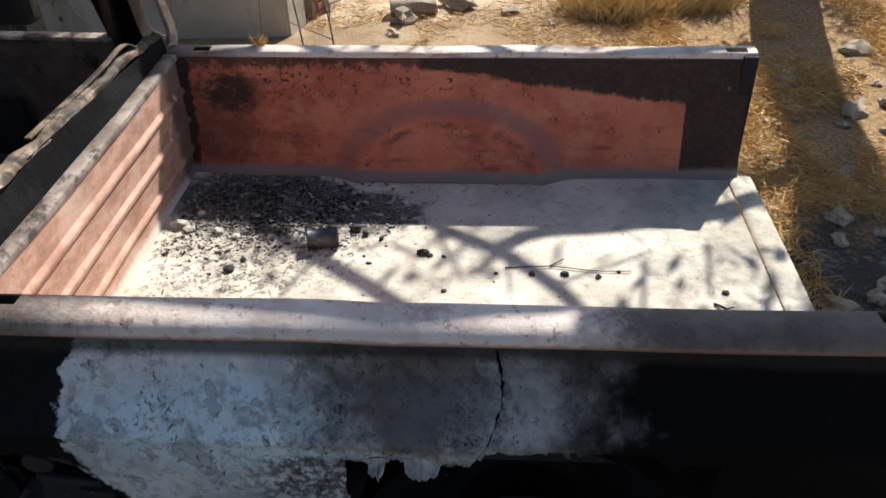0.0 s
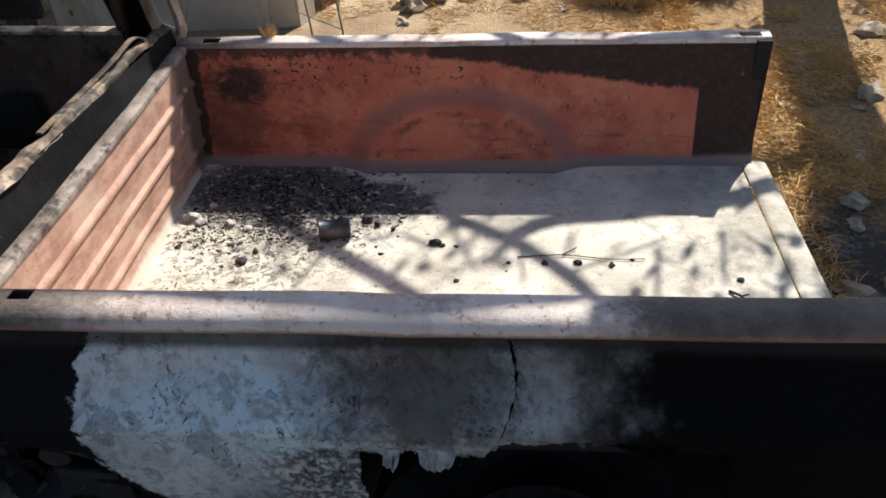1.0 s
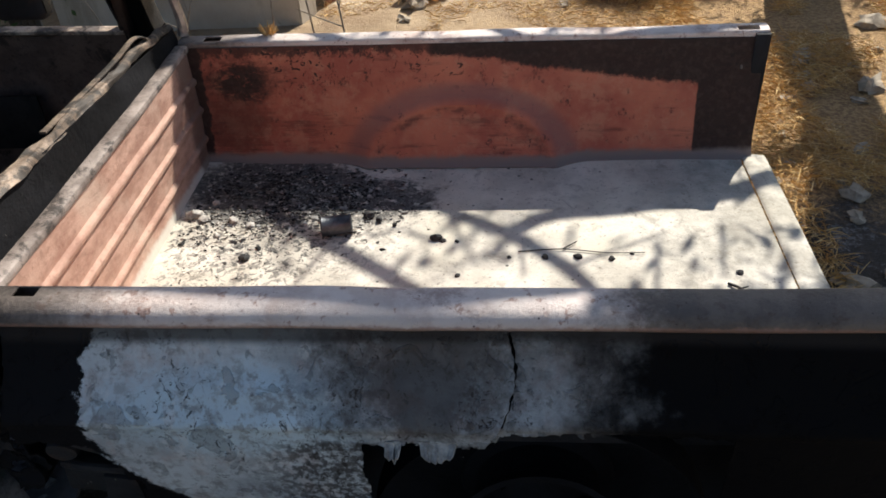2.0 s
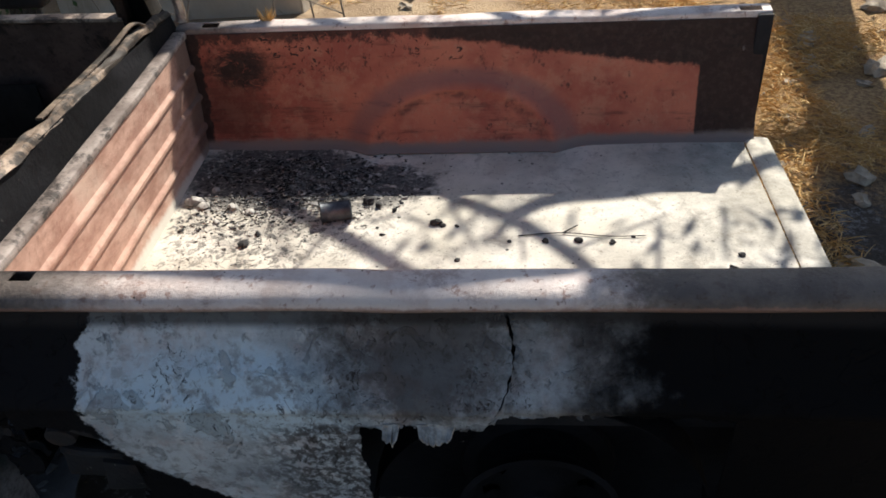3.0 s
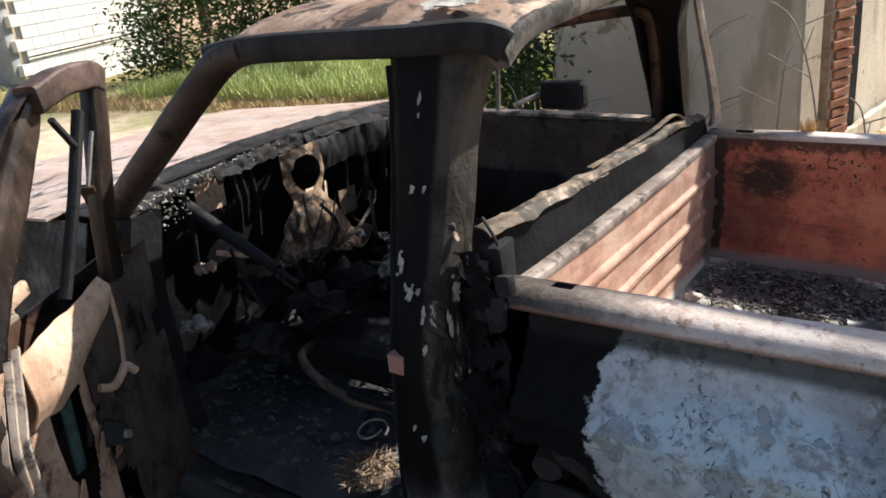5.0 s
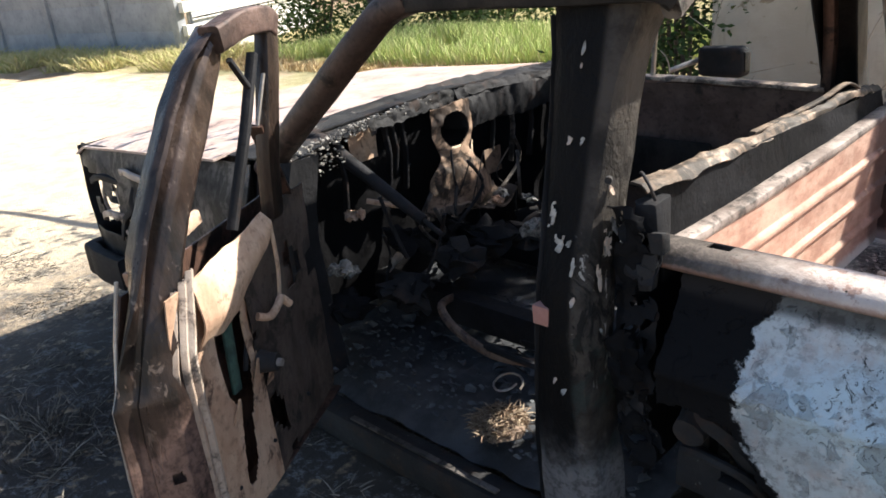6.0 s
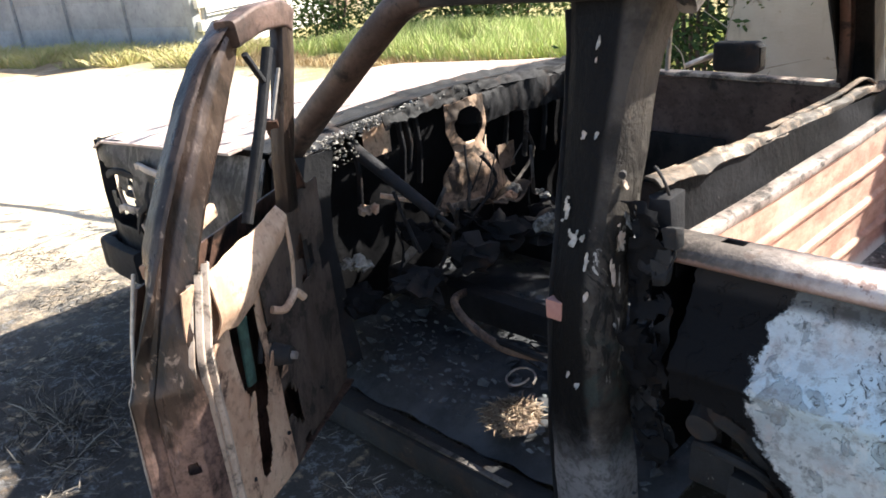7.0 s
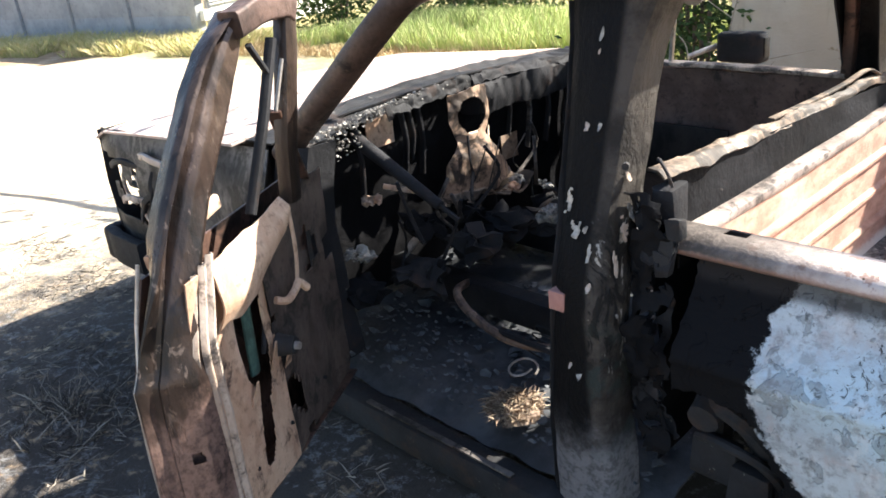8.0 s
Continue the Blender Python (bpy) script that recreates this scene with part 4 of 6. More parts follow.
fd = part("passenger_door", rough_up(far_door(), 0.006, 5), INTERIOR, truck, "closed passenger door, burnt sooty brown inside", 0.02)
part("belt_flange", sweep(spline([(-1.42, 1.625, 1.058), (-0.86, 1.635, 1.062), (-0.30, 1.625, 1.056)], 20), ring_profile(0.06, 0.018, 0.3)), FLANGE, fd, "tan upper edge of the door")
FRAME = [(-1.27, 1.63, 1.03), (-1.18, 1.61, 1.14), (-1.06, 1.59, 1.30), (-0.92, 1.58, 1.41), (-0.72, 1.575, 1.455), (-0.45, 1.57, 1.49), (-0.34, 1.57, 1.49), (-0.30, 1.575, 1.44), (-0.29, 1.60, 1.25), (-0.30, 1.63, 1.05)]
part("window_frame", sweep(spline(FRAME, 70), ring_profile(0.045, 0.055, 0.3), (0, 1, 0)), DOOR, fd, "empty black window frame")
part("vent_bar", sweep([(-1.06, 1.64, 1.06), (-1.01, 1.59, 1.36)], ring_profile(0.02, 0.02, 0.3), (0, 1, 0)), CHROME, fd, "dull vent window bar")
part("door_panel_recess", rough_up(block((-1.2, 1.585, 0.55), (-0.75, 1.60, 0.80), 0.01), 0.006, 7), PILLAR, fd)
mirror_mount = part("mirror_arm", tube(spline([(-1.02, 1.72, 1.075), (-0.96, 1.80, 1.10), (-0.90, 1.85, 1.12)], 10), 0.012), CHROME, fd)


def mirror_shell():
    b = block((-0.930, 1.79, 1.04), (-0.718, 1.88, 1.172), 0.03, seg=4)
    return b


ms = part("side_mirror", rough_up(mirror_shell(), 0.008, 9), SOOT, fd, "melted black side mirror")
part("mirror_face", block((-0.722, 1.81, 1.065), (-0.712, 1.86, 1.15), 0.003), PILLAR, ms)
part("chrome_corner", tube(spline([(-0.065, 1.60, 1.04), (-0.06, 1.605, 1.10), (-0.075, 1.585, 1.25), (-0.10, 1.56, 1.42), (-0.12, 1.55, 1.56)], 20), 0.022, 0.016), CHROME, truck, "pale rounded edge of the rear pillar")

# near door, swung open
HX, HY, SWING = -1.42, -0.14, radians(60)
DD, DN = Vector((math.cos(SWING), -math.sin(SWING), 0)), Vector((math.sin(SWING), math.cos(SWING), 0))


def at_door(s, o, z):
    return Vector((HX, HY, 0)) + DD * s * 0.925 + DN * o + Vector((0, 0, z))


door = part("driver_door", sheet(lambda u, v: at_door(lerp(0.03, 1.108 - 0.11 * max(0, v - 0.68) / 0.32, u), 0.012 * math.sin(v * 3.1) * -1 + 0.02 * max(0, v - 0.8), lerp(0.25, 1.04, v)), 40, 24), DOOR, truck, "driver's door standing open, burnt to bare brown steel", 0.006)


END_OUT = [(0.25, 1.130, 0.0), (0.60, 1.122, 0.0), (0.79, 1.112, 0.0), (0.83, 1.085, 0.003), (0.95, 1.045, 0.02), (1.09, 0.990, 0.045), (1.18, 0.950, 0.062), (1.307, 0.880, 0.085), (1.418, 0.785, 0.10), (1.519, 0.675, 0.115), (1.575, 0.600, 0.13), (1.605, 0.545, 0.14)]
END_IN = [(0.25, 1.050, 0.115), (0.52, 1.050, 0.118), (0.78, 1.030, 0.12), (0.91, 0.985, 0.125), (1.09, 0.885, 0.13), (1.27, 0.740, 0.135), (1.38, 0.635, 0.14), (1.48, 0.560, 0.148), (1.55, 0.520, 0.152), (1.605, 0.500, 0.152)]


def end_point(knots, z):
    return along([(a, b) for a, b, c in knots], z), along([(a, c) for a, b, c in knots], z)


def latch_end():
    """The door's rear end and window leg, pressed from one sheet: rolled edge, groove, flat and inner return."""
    ribs = [(0.0, 0.0), (0.03, -0.012), (0.09, -0.016), (0.16, -0.008), (0.22, 0.006), (0.30, 0.008), (0.40, -0.004), (0.55, -0.008), (0.75, -0.006), (0.92, -0.004), (0.985, 0.0),
            (1.0, 0.014), (1.0, 0.050), (0.75, 0.048), (0.35, 0.044), (0.08, 0.030), (0.0, 0.0)]
    last = len(ribs) - 1
    def f(u, v):
        z = lerp(0.25, 1.60, v)
        (s0, o0), (s1, o1) = end_point(END_OUT, z), end_point(END_IN, z)
        k = u * last
        n = min(int(k), last - 1)
        a, d = lerp(ribs[n][0], ribs[n + 1][0], k - n), lerp(ribs[n][1], ribs[n + 1][1], k - n)
        w = min(1.0, max(0.0, (z - 0.88) / 0.25))
        return at_door(lerp(s0, s1, a) - d * (1 - 0.5 * w), lerp(o0, o1, a) + 0.35 * d * (1 - w) - 1.5 * d * w, z)
    bm = sheet(f, 4 * last, 130, lambda c: abs(c.z - 0.575) < 0.016 and 0.080 < (c - Vector((HX, HY, 0))).dot(DN) < 0.105)
    bmesh.ops.remove_doubles(bm, verts=bm.verts, dist=0.0002)
    bmesh.ops.recalc_face_normals(bm, faces=bm.faces)
    return bm


part("latch_end", rough_up(rough_up(latch_end(), 0.006, 5), 0.002, 18), DOOR_END, door, "browned latch end and window leg of the door")
part("door_edge", tube([at_door(1.13, -0.004, 0.25), at_door(1.125, -0.006, 0.6), at_door(1.115, -0.004, 0.79), at_door(1.085, -0.002, 0.83), at_door(1.05, 0.0, 0.94), at_door(1.0, 0.01, 1.08)], 0.005), CHROME, door, "bright worn door edge")
for k, o in enumerate((0.112, 0.126, 0.138)):
    part("flange_fold", sheet(lambda u, v, o=o, k=k: at_door(1.02 - 0.022 * k - 0.02 * u - 0.07 * max(0, v - 0.75) / 0.25, o + 0.012 * math.sin(u * 3.1) + 0.004 * noise.noise(Vector((v * 9, k, 0))), lerp(0.25, 1.03 + 0.02 * k, v)), 5, 30), FLANGE, door, "pale folded inner flange", 0.004)


def inner_skin():
    def hole(c):
        r = c - Vector((HX, HY, 0))
        s, z = r.dot(DD) / 0.925, r.z
        n = noise.noise(Vector((s * 9, z * 9, 4)))
        if ((s - 0.72) / 0.09) ** 2 + ((z - 0.76) / 0.19) ** 2 < 1 + 0.8 * n:
            return True
        if ((s - 0.76 + 0.12 * (z - 0.47)) / 0.04) ** 2 + ((z - 0.48) / 0.12) ** 2 < 1 + 1.2 * n:
            return True
        return ((s - 0.33) / 0.14) ** 2 + ((z - 0.62) / 0.17) ** 2 < 1 + 0.6 * n
    def f(u, v):
        s, z = lerp(0.60, 1.0, u), lerp(0.27, 1.03, v)
        o = 0.115 + 0.010 * math.sin(v * 7) + 0.016 * noise.noise(Vector((s * 4, z * 4, 0)))
        return at_door(s, o, z)
    return sheet(f, 50, 60, hole)


# Shaded front part: its shade is put into a darker brown material.
part("inner_front_panel", rough_up(sheet(lambda u, v: at_door(lerp(0.04, 0.61, u), 0.085 + 0.03 * u, lerp(0.27, 1.04, v)), 20, 30, lambda c: noise.noise(c * 6) > 0.38), 0.010, 8), rust_skin("shaded_inner_panel", (0.12, 0.092, 0.078), (0.060, 0.045, 0.038), (0.018, 0.016, 0.015), 0.5, 0.4), door, "front part of the inner panel, its shade painted dark brown", 0.004)
part("inner_panel", inner_skin(), DOOR_TAN, door, "tan scorched inner panel, rusted through", 0.004)


def belt_plate():
    def f(u, v):
        s = lerp(0.455, 0.915, u)
        z = lerp(1.070 - 0.035 * u, 0.995 - 0.135 * math.sin(min(1.0, 1.15 * u) * 1.75) + 0.02 * noise.noise(Vector((u * 5, 2, 0))), v)
        return at_door(s, 0.135 + 0.03 * math.sin(v * 3.1) + 0.006 * noise.noise(Vector((s * 6, v * 3, 0))), z)
    return sheet(f, 30, 14)


part("belt_plate", rough_up(belt_plate(), 0.007, 13), DOOR_TAN, door, "broad tan plate under the window", 0.005)
part("belt_lath", sweep([at_door(0.97, 0.02, 1.07), at_door(0.62, 0.03, 1.115)], ring_profile(0.02, 0.04, 0.3)), DOOR_TAN, door)
# window frame of the open door
TOP_BAR = [at_door(0.575, 0.150, 1.568), at_door(0.46, 0.155, 1.586), at_door(0.34, 0.155, 1.590), at_door(0.26, 0.152, 1.582), at_door(0.215, 0.15, 1.560)]
part("window_top_bar", rough_up(sweep(spline(TOP_BAR, 24), ring_profile(0.072, 0.058, 0.18, 3), DN), 0.004, 10), rust_skin("pinkish_steel", (0.19, 0.125, 0.105), (0.065, 0.043, 0.036), (0.02, 0.017, 0.016), 0.52, 1.0, 0.15), door, "pinkish upper bar of the window frame")
part("window_front_leg", rough_up(sweep(spline([at_door(0.235, 0.15, 1.57), at_door(0.285, 0.145, 1.40), at_door(0.32, 0.125, 1.20), at_door(0.33, 0.11, 1.02)], 16), ring_profile(0.075, 0.05, 0.3), DN), 0.003, 9), DOOR_END, door)
part("vent_bar", sweep([at_door(0.335, 0.14, 1.50), at_door(0.46, 0.135, 1.30), at_door(0.61, 0.12, 1.07)], ring_profile(0.024, 0.03, 0.3), DN), SOOT, door, "black vent window bar")
part("vent_strip", sweep([at_door(0.318, 0.155, 1.44), at_door(0.405, 0.15, 1.31)], ring_profile(0.010, 0.010, 0.3), DN), CHROME, door)
part("broken_strut", sweep([at_door(0.48, 0.14, 1.505), at_door(0.385, 0.14, 1.405)], ring_profile(0.014, 0.018, 0.3), DN), SOOT, door)
part("hinge_wedge", rough_up(sweep([at_door(0.36, 0.12, 1.30), at_door(0.27, 0.11, 1.16), at_door(0.20, 0.10, 1.05)], ring_profile(0.012, 0.045, 0.3), DN), 0.003, 9), DOOR, door)
part("door_lever", tube(spline([at_door(0.62, 0.15, 0.815), at_door(0.585, 0.17, 0.80), at_door(0.54, 0.178, 0.815), at_door(0.50, 0.172, 0.82), at_door(0.475, 0.185, 0.79)], 16), 0.012), DOOR_TAN, door, "bare inside door lever")
part("winder_hub", tube([at_door(0.60, 0.12, 0.66), at_door(0.60, 0.175, 0.66)], 0.036, 0.026, 14), SOOT_GREY, door, "burnt window winder hub")
part("winder_bolt", tube([at_door(0.60, 0.17, 0.66), at_door(0.60, 0.19, 0.66)], 0.013, 0.012, 8), CHROME, door)
part("regulator_arm", sweep(spline([at_door(0.66, 0.08, 0.92), at_door(0.69, 0.085, 0.78), at_door(0.71, 0.09, 0.62)], 10), ring_profile(0.045, 0.01, 0.3), DN), GREEN_OX, door, "green-oxidised window regulator arm")
part("regulator_link", tube(spline([at_door(0.55, 0.10, 0.78), at_door(0.62, 0.10, 0.73), at_door(0.66, 0.10, 0.66)], 8), 0.008), SOOT, door)
part("hanging_strip", sweep(spline([at_door(0.44, 0.15, 1.02), at_door(0.46, 0.16, 0.90), at_door(0.475, 0.15, 0.78)], 10), ring_profile(0.018, 0.006, 0.3), DN), DOOR_TAN, door)
for k, (s, z, h) in enumerate(((0.66, 0.63, 0.09), (0.80, 0.60, 0.07), (0.58, 0.60, 0.06))):
    part("torn_tongue", rough_up(sheet(lambda u, v, s=s, z=z, h=h: at_door(s + 0.05 * (u - 0.5) * (1 - 0.8 * v), 0.125 + 0.02 * v, z - 0.02 + h * v), 4, 6), 0.006, 14, k), DOOR_TAN, door, "", 0.004)
for s in (0.34, 0.62, 0.86):
    part("bolt_head", lump(at_door(s, 0.125, 0.40), (0.008, 0.008, 0.008), s, sub=1, amp=0.1), SOOT, door)
part("door_foot", rough_up(sheet(lambda u, v: at_door(lerp(0.04, 1.06, u), lerp(0.0, 0.115, v), 0.262), 20, 4), 0.003, 8), DOOR, door, "", 0.005)
for z in (0.42, 0.85):
    part("hinge", rough_up(block((-1.46, -0.17, z - 0.04), (-1.40, -0.11, z + 0.04), 0.008), 0.004, 12), SOOT, door)

# dashboard skeleton, firewall, column
part("firewall", rough_up(sheet(lambda u, v: Vector((-1.72 + 0.06 * v, lerp(-0.10, 1.70, u), lerp(0.28, 1.06, v))), 50, 30, lambda c: (abs(c.y - 0.36) < 0.09 and abs(c.z - 0.98) < 0.05) or (abs(c.y - 1.02) < 0.06 and abs(c.z - 0.80) < 0.05)), 0.012, 6), DEEP_SOOT, truck, "black pierced firewall", 0.006)


def dash_top():
    def f(u, v):
        y = lerp(-0.04, 1.62, u)
        arc = -0.09 * math.sin(u * math.pi)
        x = -1.50 + arc - 0.12 * v
        z = 1.085 + 0.035 * math.sin(u * math.pi) + 0.02 * v - 0.02 * (1 - v)
        return Vector((x, y, z))
    return rough_up(sheet(f, 90, 10), 0.012, 15)


part("dash_top", dash_top(), SOOT_GREY, truck, "ash-crusted remains of the dashboard top", 0.012)


def crust(y0, y1, z0, drop, seed):
    def f(u, v):
        y = lerp(y0, y1, u)
        x = -1.47 - 0.09 * math.sin(y / 1.6 * math.pi)
        n = abs(noise.noise(Vector((y * 16, seed, 0))))
        return Vector((x + 0.02 * v, y, z0 + 0.03 * math.sin(y / 1.6 * math.pi) - v * drop * (0.65 + 0.5 * n)))
    return rough_up(rough_up(sheet(f, 50, 14), 0.016, 12, seed), 0.008, 40, seed)


def dash_crust():
    bm = bmesh.new()
    random.seed(17)
    for k in range(620):
        y = random.uniform(-0.04, 0.34) if k % 2 else random.uniform(0.3, 0.86)
        s = random.uniform(0.002, 0.009)
        low = 0.12 * random.random() ** 1.5 * (1 if y < 0.22 else 0.3)
        lump((-1.475 - 0.09 * math.sin(max(0, y) / 1.6 * math.pi) + random.uniform(-0.03, 0.02), y, 1.105 + 0.02 * math.sin(max(0, y) / 1.6 * math.pi) - low), (s, s * random.uniform(0.5, 1), s * random.uniform(0.4, 0.8)), k, bm, 1, 1.0)
    return bm


tagged(part("ash_crust", rough_up(dash_crust(), 0.006, 90), GREY_ASH, truck), "white ash crust on the edge of the dash", kind="stuff")
part("dash_face", crust(0.34, 0.86, 1.10, 0.07, 2.0), SOOT_GREY, truck, "", 0.008)
part("dash_face", crust(0.86, 1.62, 1.10, 0.05, 3.0), SOOT, truck, "", 0.008)


def dash_slab():
    """The deep black block left of the padded dash, bowed with the windscreen."""
    loop = [(0.02, 1.118), (0.055, 1.085), (0.06, 1.02), (0.045, 0.955), (-0.06, 0.945), (-0.10, 1.03), (-0.09, 1.115)]
    bm, rows = bmesh.new(), []
    for i in range(41):
        y = lerp(0.875, 1.63, i / 40)
        x = -1.50 - 0.08 * math.sin(y / 1.6 * math.pi)
        rows.append([bm.verts.new((x + a, y, b)) for a, b in loop])
    for a, b in zip(rows, rows[1:]):
        for k in range(7):
            bm.faces.new((a[k], a[(k + 1) % 7], b[(k + 1) % 7], b[k]))
    bm.faces.new(rows[0][::-1])
    bm.faces.new(rows[-1])
    bmesh.ops.subdivide_edges(bm, edges=bm.edges[:], cuts=1, use_grid_fill=True)
    return bm


for y, h, m in ((0.20, 0.30, SOOT), (0.46, 0.26, SOOT), (0.50, 0.22, SOOT_GREY), (0.56, 0.30, SOOT), (0.94, 0.34, SOOT), (1.10, 0.30, SOOT_GREY), (1.22, 0.36, PILLAR_GREY), (1.34, 0.36, SOOT), (1.46, 0.3, SOOT)):
    x = -1.50 - 0.08 * math.sin(y / 1.6 * math.pi)
    part("dash_strut", rough_up(sweep([(x, y, 1.08), (x + 0.012, y + 0.005, 1.08 - h * 0.5), (x - 0.02, y + 0.01, 1.08 - h)], ring_profile(0.022 + 0.02 * (y % 0.1) * 6, 0.014, 0.3), (0, 1, 0)), 0.006, 14), m, truck)
part("dash_pad", rough_up(rough_up(dash_slab(), 0.018, 6), 0.010, 28), SOOT, truck, "charred remains of the dash pad")
part("glove_panel", rough_up(sheet(lambda u, v: Vector((-1.575, lerp(0.285, 0.425, u), lerp(1.075, 0.955, v))), 10, 8), 0.006, 9), DOOR_TAN, truck, "bare tan plate behind the instruments", 0.005)


def heater_box():
    def hole(c):
        return ((c.y - 0.772) / 0.086) ** 2 + ((c.z - 0.985) / 0.072) ** 2 < 1 + 0.25 * noise.noise(c * 14)
    def f(u, v):
        z = lerp(1.10, 0.66, v)
        w = 0.115 - 0.03 * math.exp(-((v - 0.5) / 0.12) ** 2) + 0.085 * max(0, v - 0.45) * 2.2
        y = 0.77 + (2 * u - 1) * w
        return Vector((-1.50 + 0.05 * math.cos((2 * u - 1) * 1.3) * (0.4 + v), y, z))
    return rough_up(rough_up(sheet(f, 50, 64, hole), 0.016, 9), 0.006, 28)


part("heater_box", heater_box(), rust_skin("tan_heater", (0.42, 0.29, 0.205), (0.17, 0.105, 0.072), (0.022, 0.017, 0.015), 0.46), truck, "crumpled tan heater housing with a round hole", 0.005)
part("heater_pan", rough_up(sheet(lambda u, v: Vector((lerp(-1.52, -1.36, v), lerp(0.60, 1.02, u), 0.665 + 0.03 * math.sin(u * 7))), 34, 18, lambda c: noise.noise(c * 14) > 0.45), 0.03, 16), SILL_TAN, truck, "torn ledge of the heater housing", 0.006)
part("vent_plate", rough_up(sheet(lambda u, v: Vector((-1.575, lerp(1.05, 1.16, u), lerp(0.815, 0.70, v))), 8, 8), 0.004, 9), SILL_TAN, truck, "", 0.004)
part("steering_column", tube([(-1.56, 0.22, 1.02), (-1.36, 0.25, 0.90), (-1.18, 0.27, 0.80)], 0.028, 0.02, 12), SOOT, truck, "bare steering column")
part("steering_spindle", tube([(-1.18, 0.27, 0.80), (-1.10, 0.28, 0.755)], 0.010), SOOT_GREY, truck)
part("column_stalk", sweep([(-1.38, 0.18, 0.87), (-1.28, 0.30, 0.825)], ring_profile(0.016, 0.02, 0.3)), DOOR_TAN, truck)
part("cowl", rough_up(sheet(lambda u, v: Vector((lerp(-1.60, -1.80, v), lerp(-0.12, 1.72, u), 1.085 + 0.045 * math.sin(u * math.pi) - 0.01 * v)), 50, 8), 0.005, 8), SOOT_GREY, truck, "burnt cowl under the missing windscreen", 0.006)

for x, y, z, s, m in ((-1.45, 0.150, 0.806, 0.026, SILL_TAN), (-1.45, 0.185, 0.802, 0.030, DOOR_TAN), (-1.45, 0.045, 0.625, 0.034, GREY_ASH), (-1.45, 0.085, 0.612, 0.040, ASH), (-1.44, 0.11, 0.600, 0.028, GREY_ASH), (-1.42, 0.496, 0.699, 0.026, SILL_TAN),
                      (-1.10, 0.790, 0.635, 0.036, GREY_ASH), (-1.10, 0.805, 0.600, 0.042, GREY_ASH), (-1.40, 0.945, 0.668, 0.030, GREY_ASH), (-1.38, 0.90, 0.655, 0.024, DOOR_TAN), (-1.35, 1.095, 0.601, 0.022, ASH), (-1.35, 1.05, 0.63, 0.020, GREY_ASH),
                      (-1.28, 0.73, 0.56, 0.09, SOOT), (-1.25, 0.92, 0.53, 0.10, SOOT), (-1.25, 0.50, 0.55, 0.09, SOOT), (-1.30, 0.25, 0.50, 0.09, SOOT), (-1.30, 1.12, 0.50, 0.10, SOOT), (-1.38, 0.36, 0.66, 0.07, DEEP_SOOT), (-1.40, 0.62, 0.60, 0.09, DEEP_SOOT), (-1.42, 0.05, 0.50, 0.08, DEEP_SOOT)):
    part("dash_scrap", rough_up(rough_up(lump((x, y, z), (s, s * 0.9, s * 0.55), x * 7 + y * 31, sub=3, amp=0.8), s * 0.5, 0.6 / s, y), s * 0.3, 1.6 / s, z), m, truck)
random.seed(44)
for k in range(16):
    x, y, z = random.uniform(-1.5, -1.2), random.uniform(0.1, 1.3), random.uniform(0.55, 0.80)
    part("hanging_wire", tube(spline([(x, y, z + 0.12), (x + random.uniform(-0.05, 0.05), y + random.uniform(-0.06, 0.06), z), (x + random.uniform(-0.08, 0.1), y + random.uniform(-0.12, 0.12), z - 0.12)], 10), random.choice((0.003, 0.005, 0.008)), n=6), random.choice((SOOT_GREY, SOOT, PILLAR_GREY)), truck)

# seat remains
for y in (0.10, 0.62, 1.14):
    part("seat_frame_bar", tube(spline([(-0.30, y, 0.52), (-0.55, y + 0.02, 0.47), (-0.80, y + 0.05, 0.45), (-0.86, y + 0.10, 0.40)], 14), 0.012), SOOT, truck)
part("seat_tube", tube(spline([(-1.26, 0.46, 0.40), (-1.16, 0.29, 0.45), (-0.98, 0.185, 0.45), (-0.77, 0.15, 0.43), (-0.60, 0.215, 0.42)], 24), 0.016), rust_skin("brown_tube", (0.22, 0.15, 0.11), (0.12, 0.08, 0.06), (0.04, 0.03, 0.03)), truck, "bent brown seat tube")
part("seat_back_frame", sweep(spline([(-0.24, 0.05, 0.45), (-0.20, 0.06, 0.80), (-0.20, 0.6, 0.86), (-0.20, 1.2, 0.84), (-0.22, 1.5, 0.5)], 30), ring_profile(0.02, 0.02, 0.4), (1, 0, 0)), SOOT, truck)


def coil(c, r, h, turns, wire, tilt):
    m = Matrix.Translation(c) @ Matrix.Rotation(tilt, 4, "X")
    return tube([m @ Vector((r * math.cos(a) * (1 - 0.2 * k / (turns * 14)), r * math.sin(a), h * k / (turns * 14))) for k in range(turns * 14 + 1) for a in (k * 2 * math.pi / 14,)], wire, n=5)


random.seed(11)
for k in range(9):
    c = Vector((random.uniform(-0.75, -0.40), random.uniform(0.15, 1.35), random.uniform(0.36, 0.42)))
    part("seat_spring", coil(c, 0.035, 0.10, 4, 0.003, random.uniform(-0.9, 0.9)), SOOT_GREY, truck, "bare coil spring")
part("seat_spring", coil(Vector((-0.68, 0.10, 0.375)), 0.05, 0.02, 1, 0.004, 0.2), CHROME, truck, "bare coil spring")

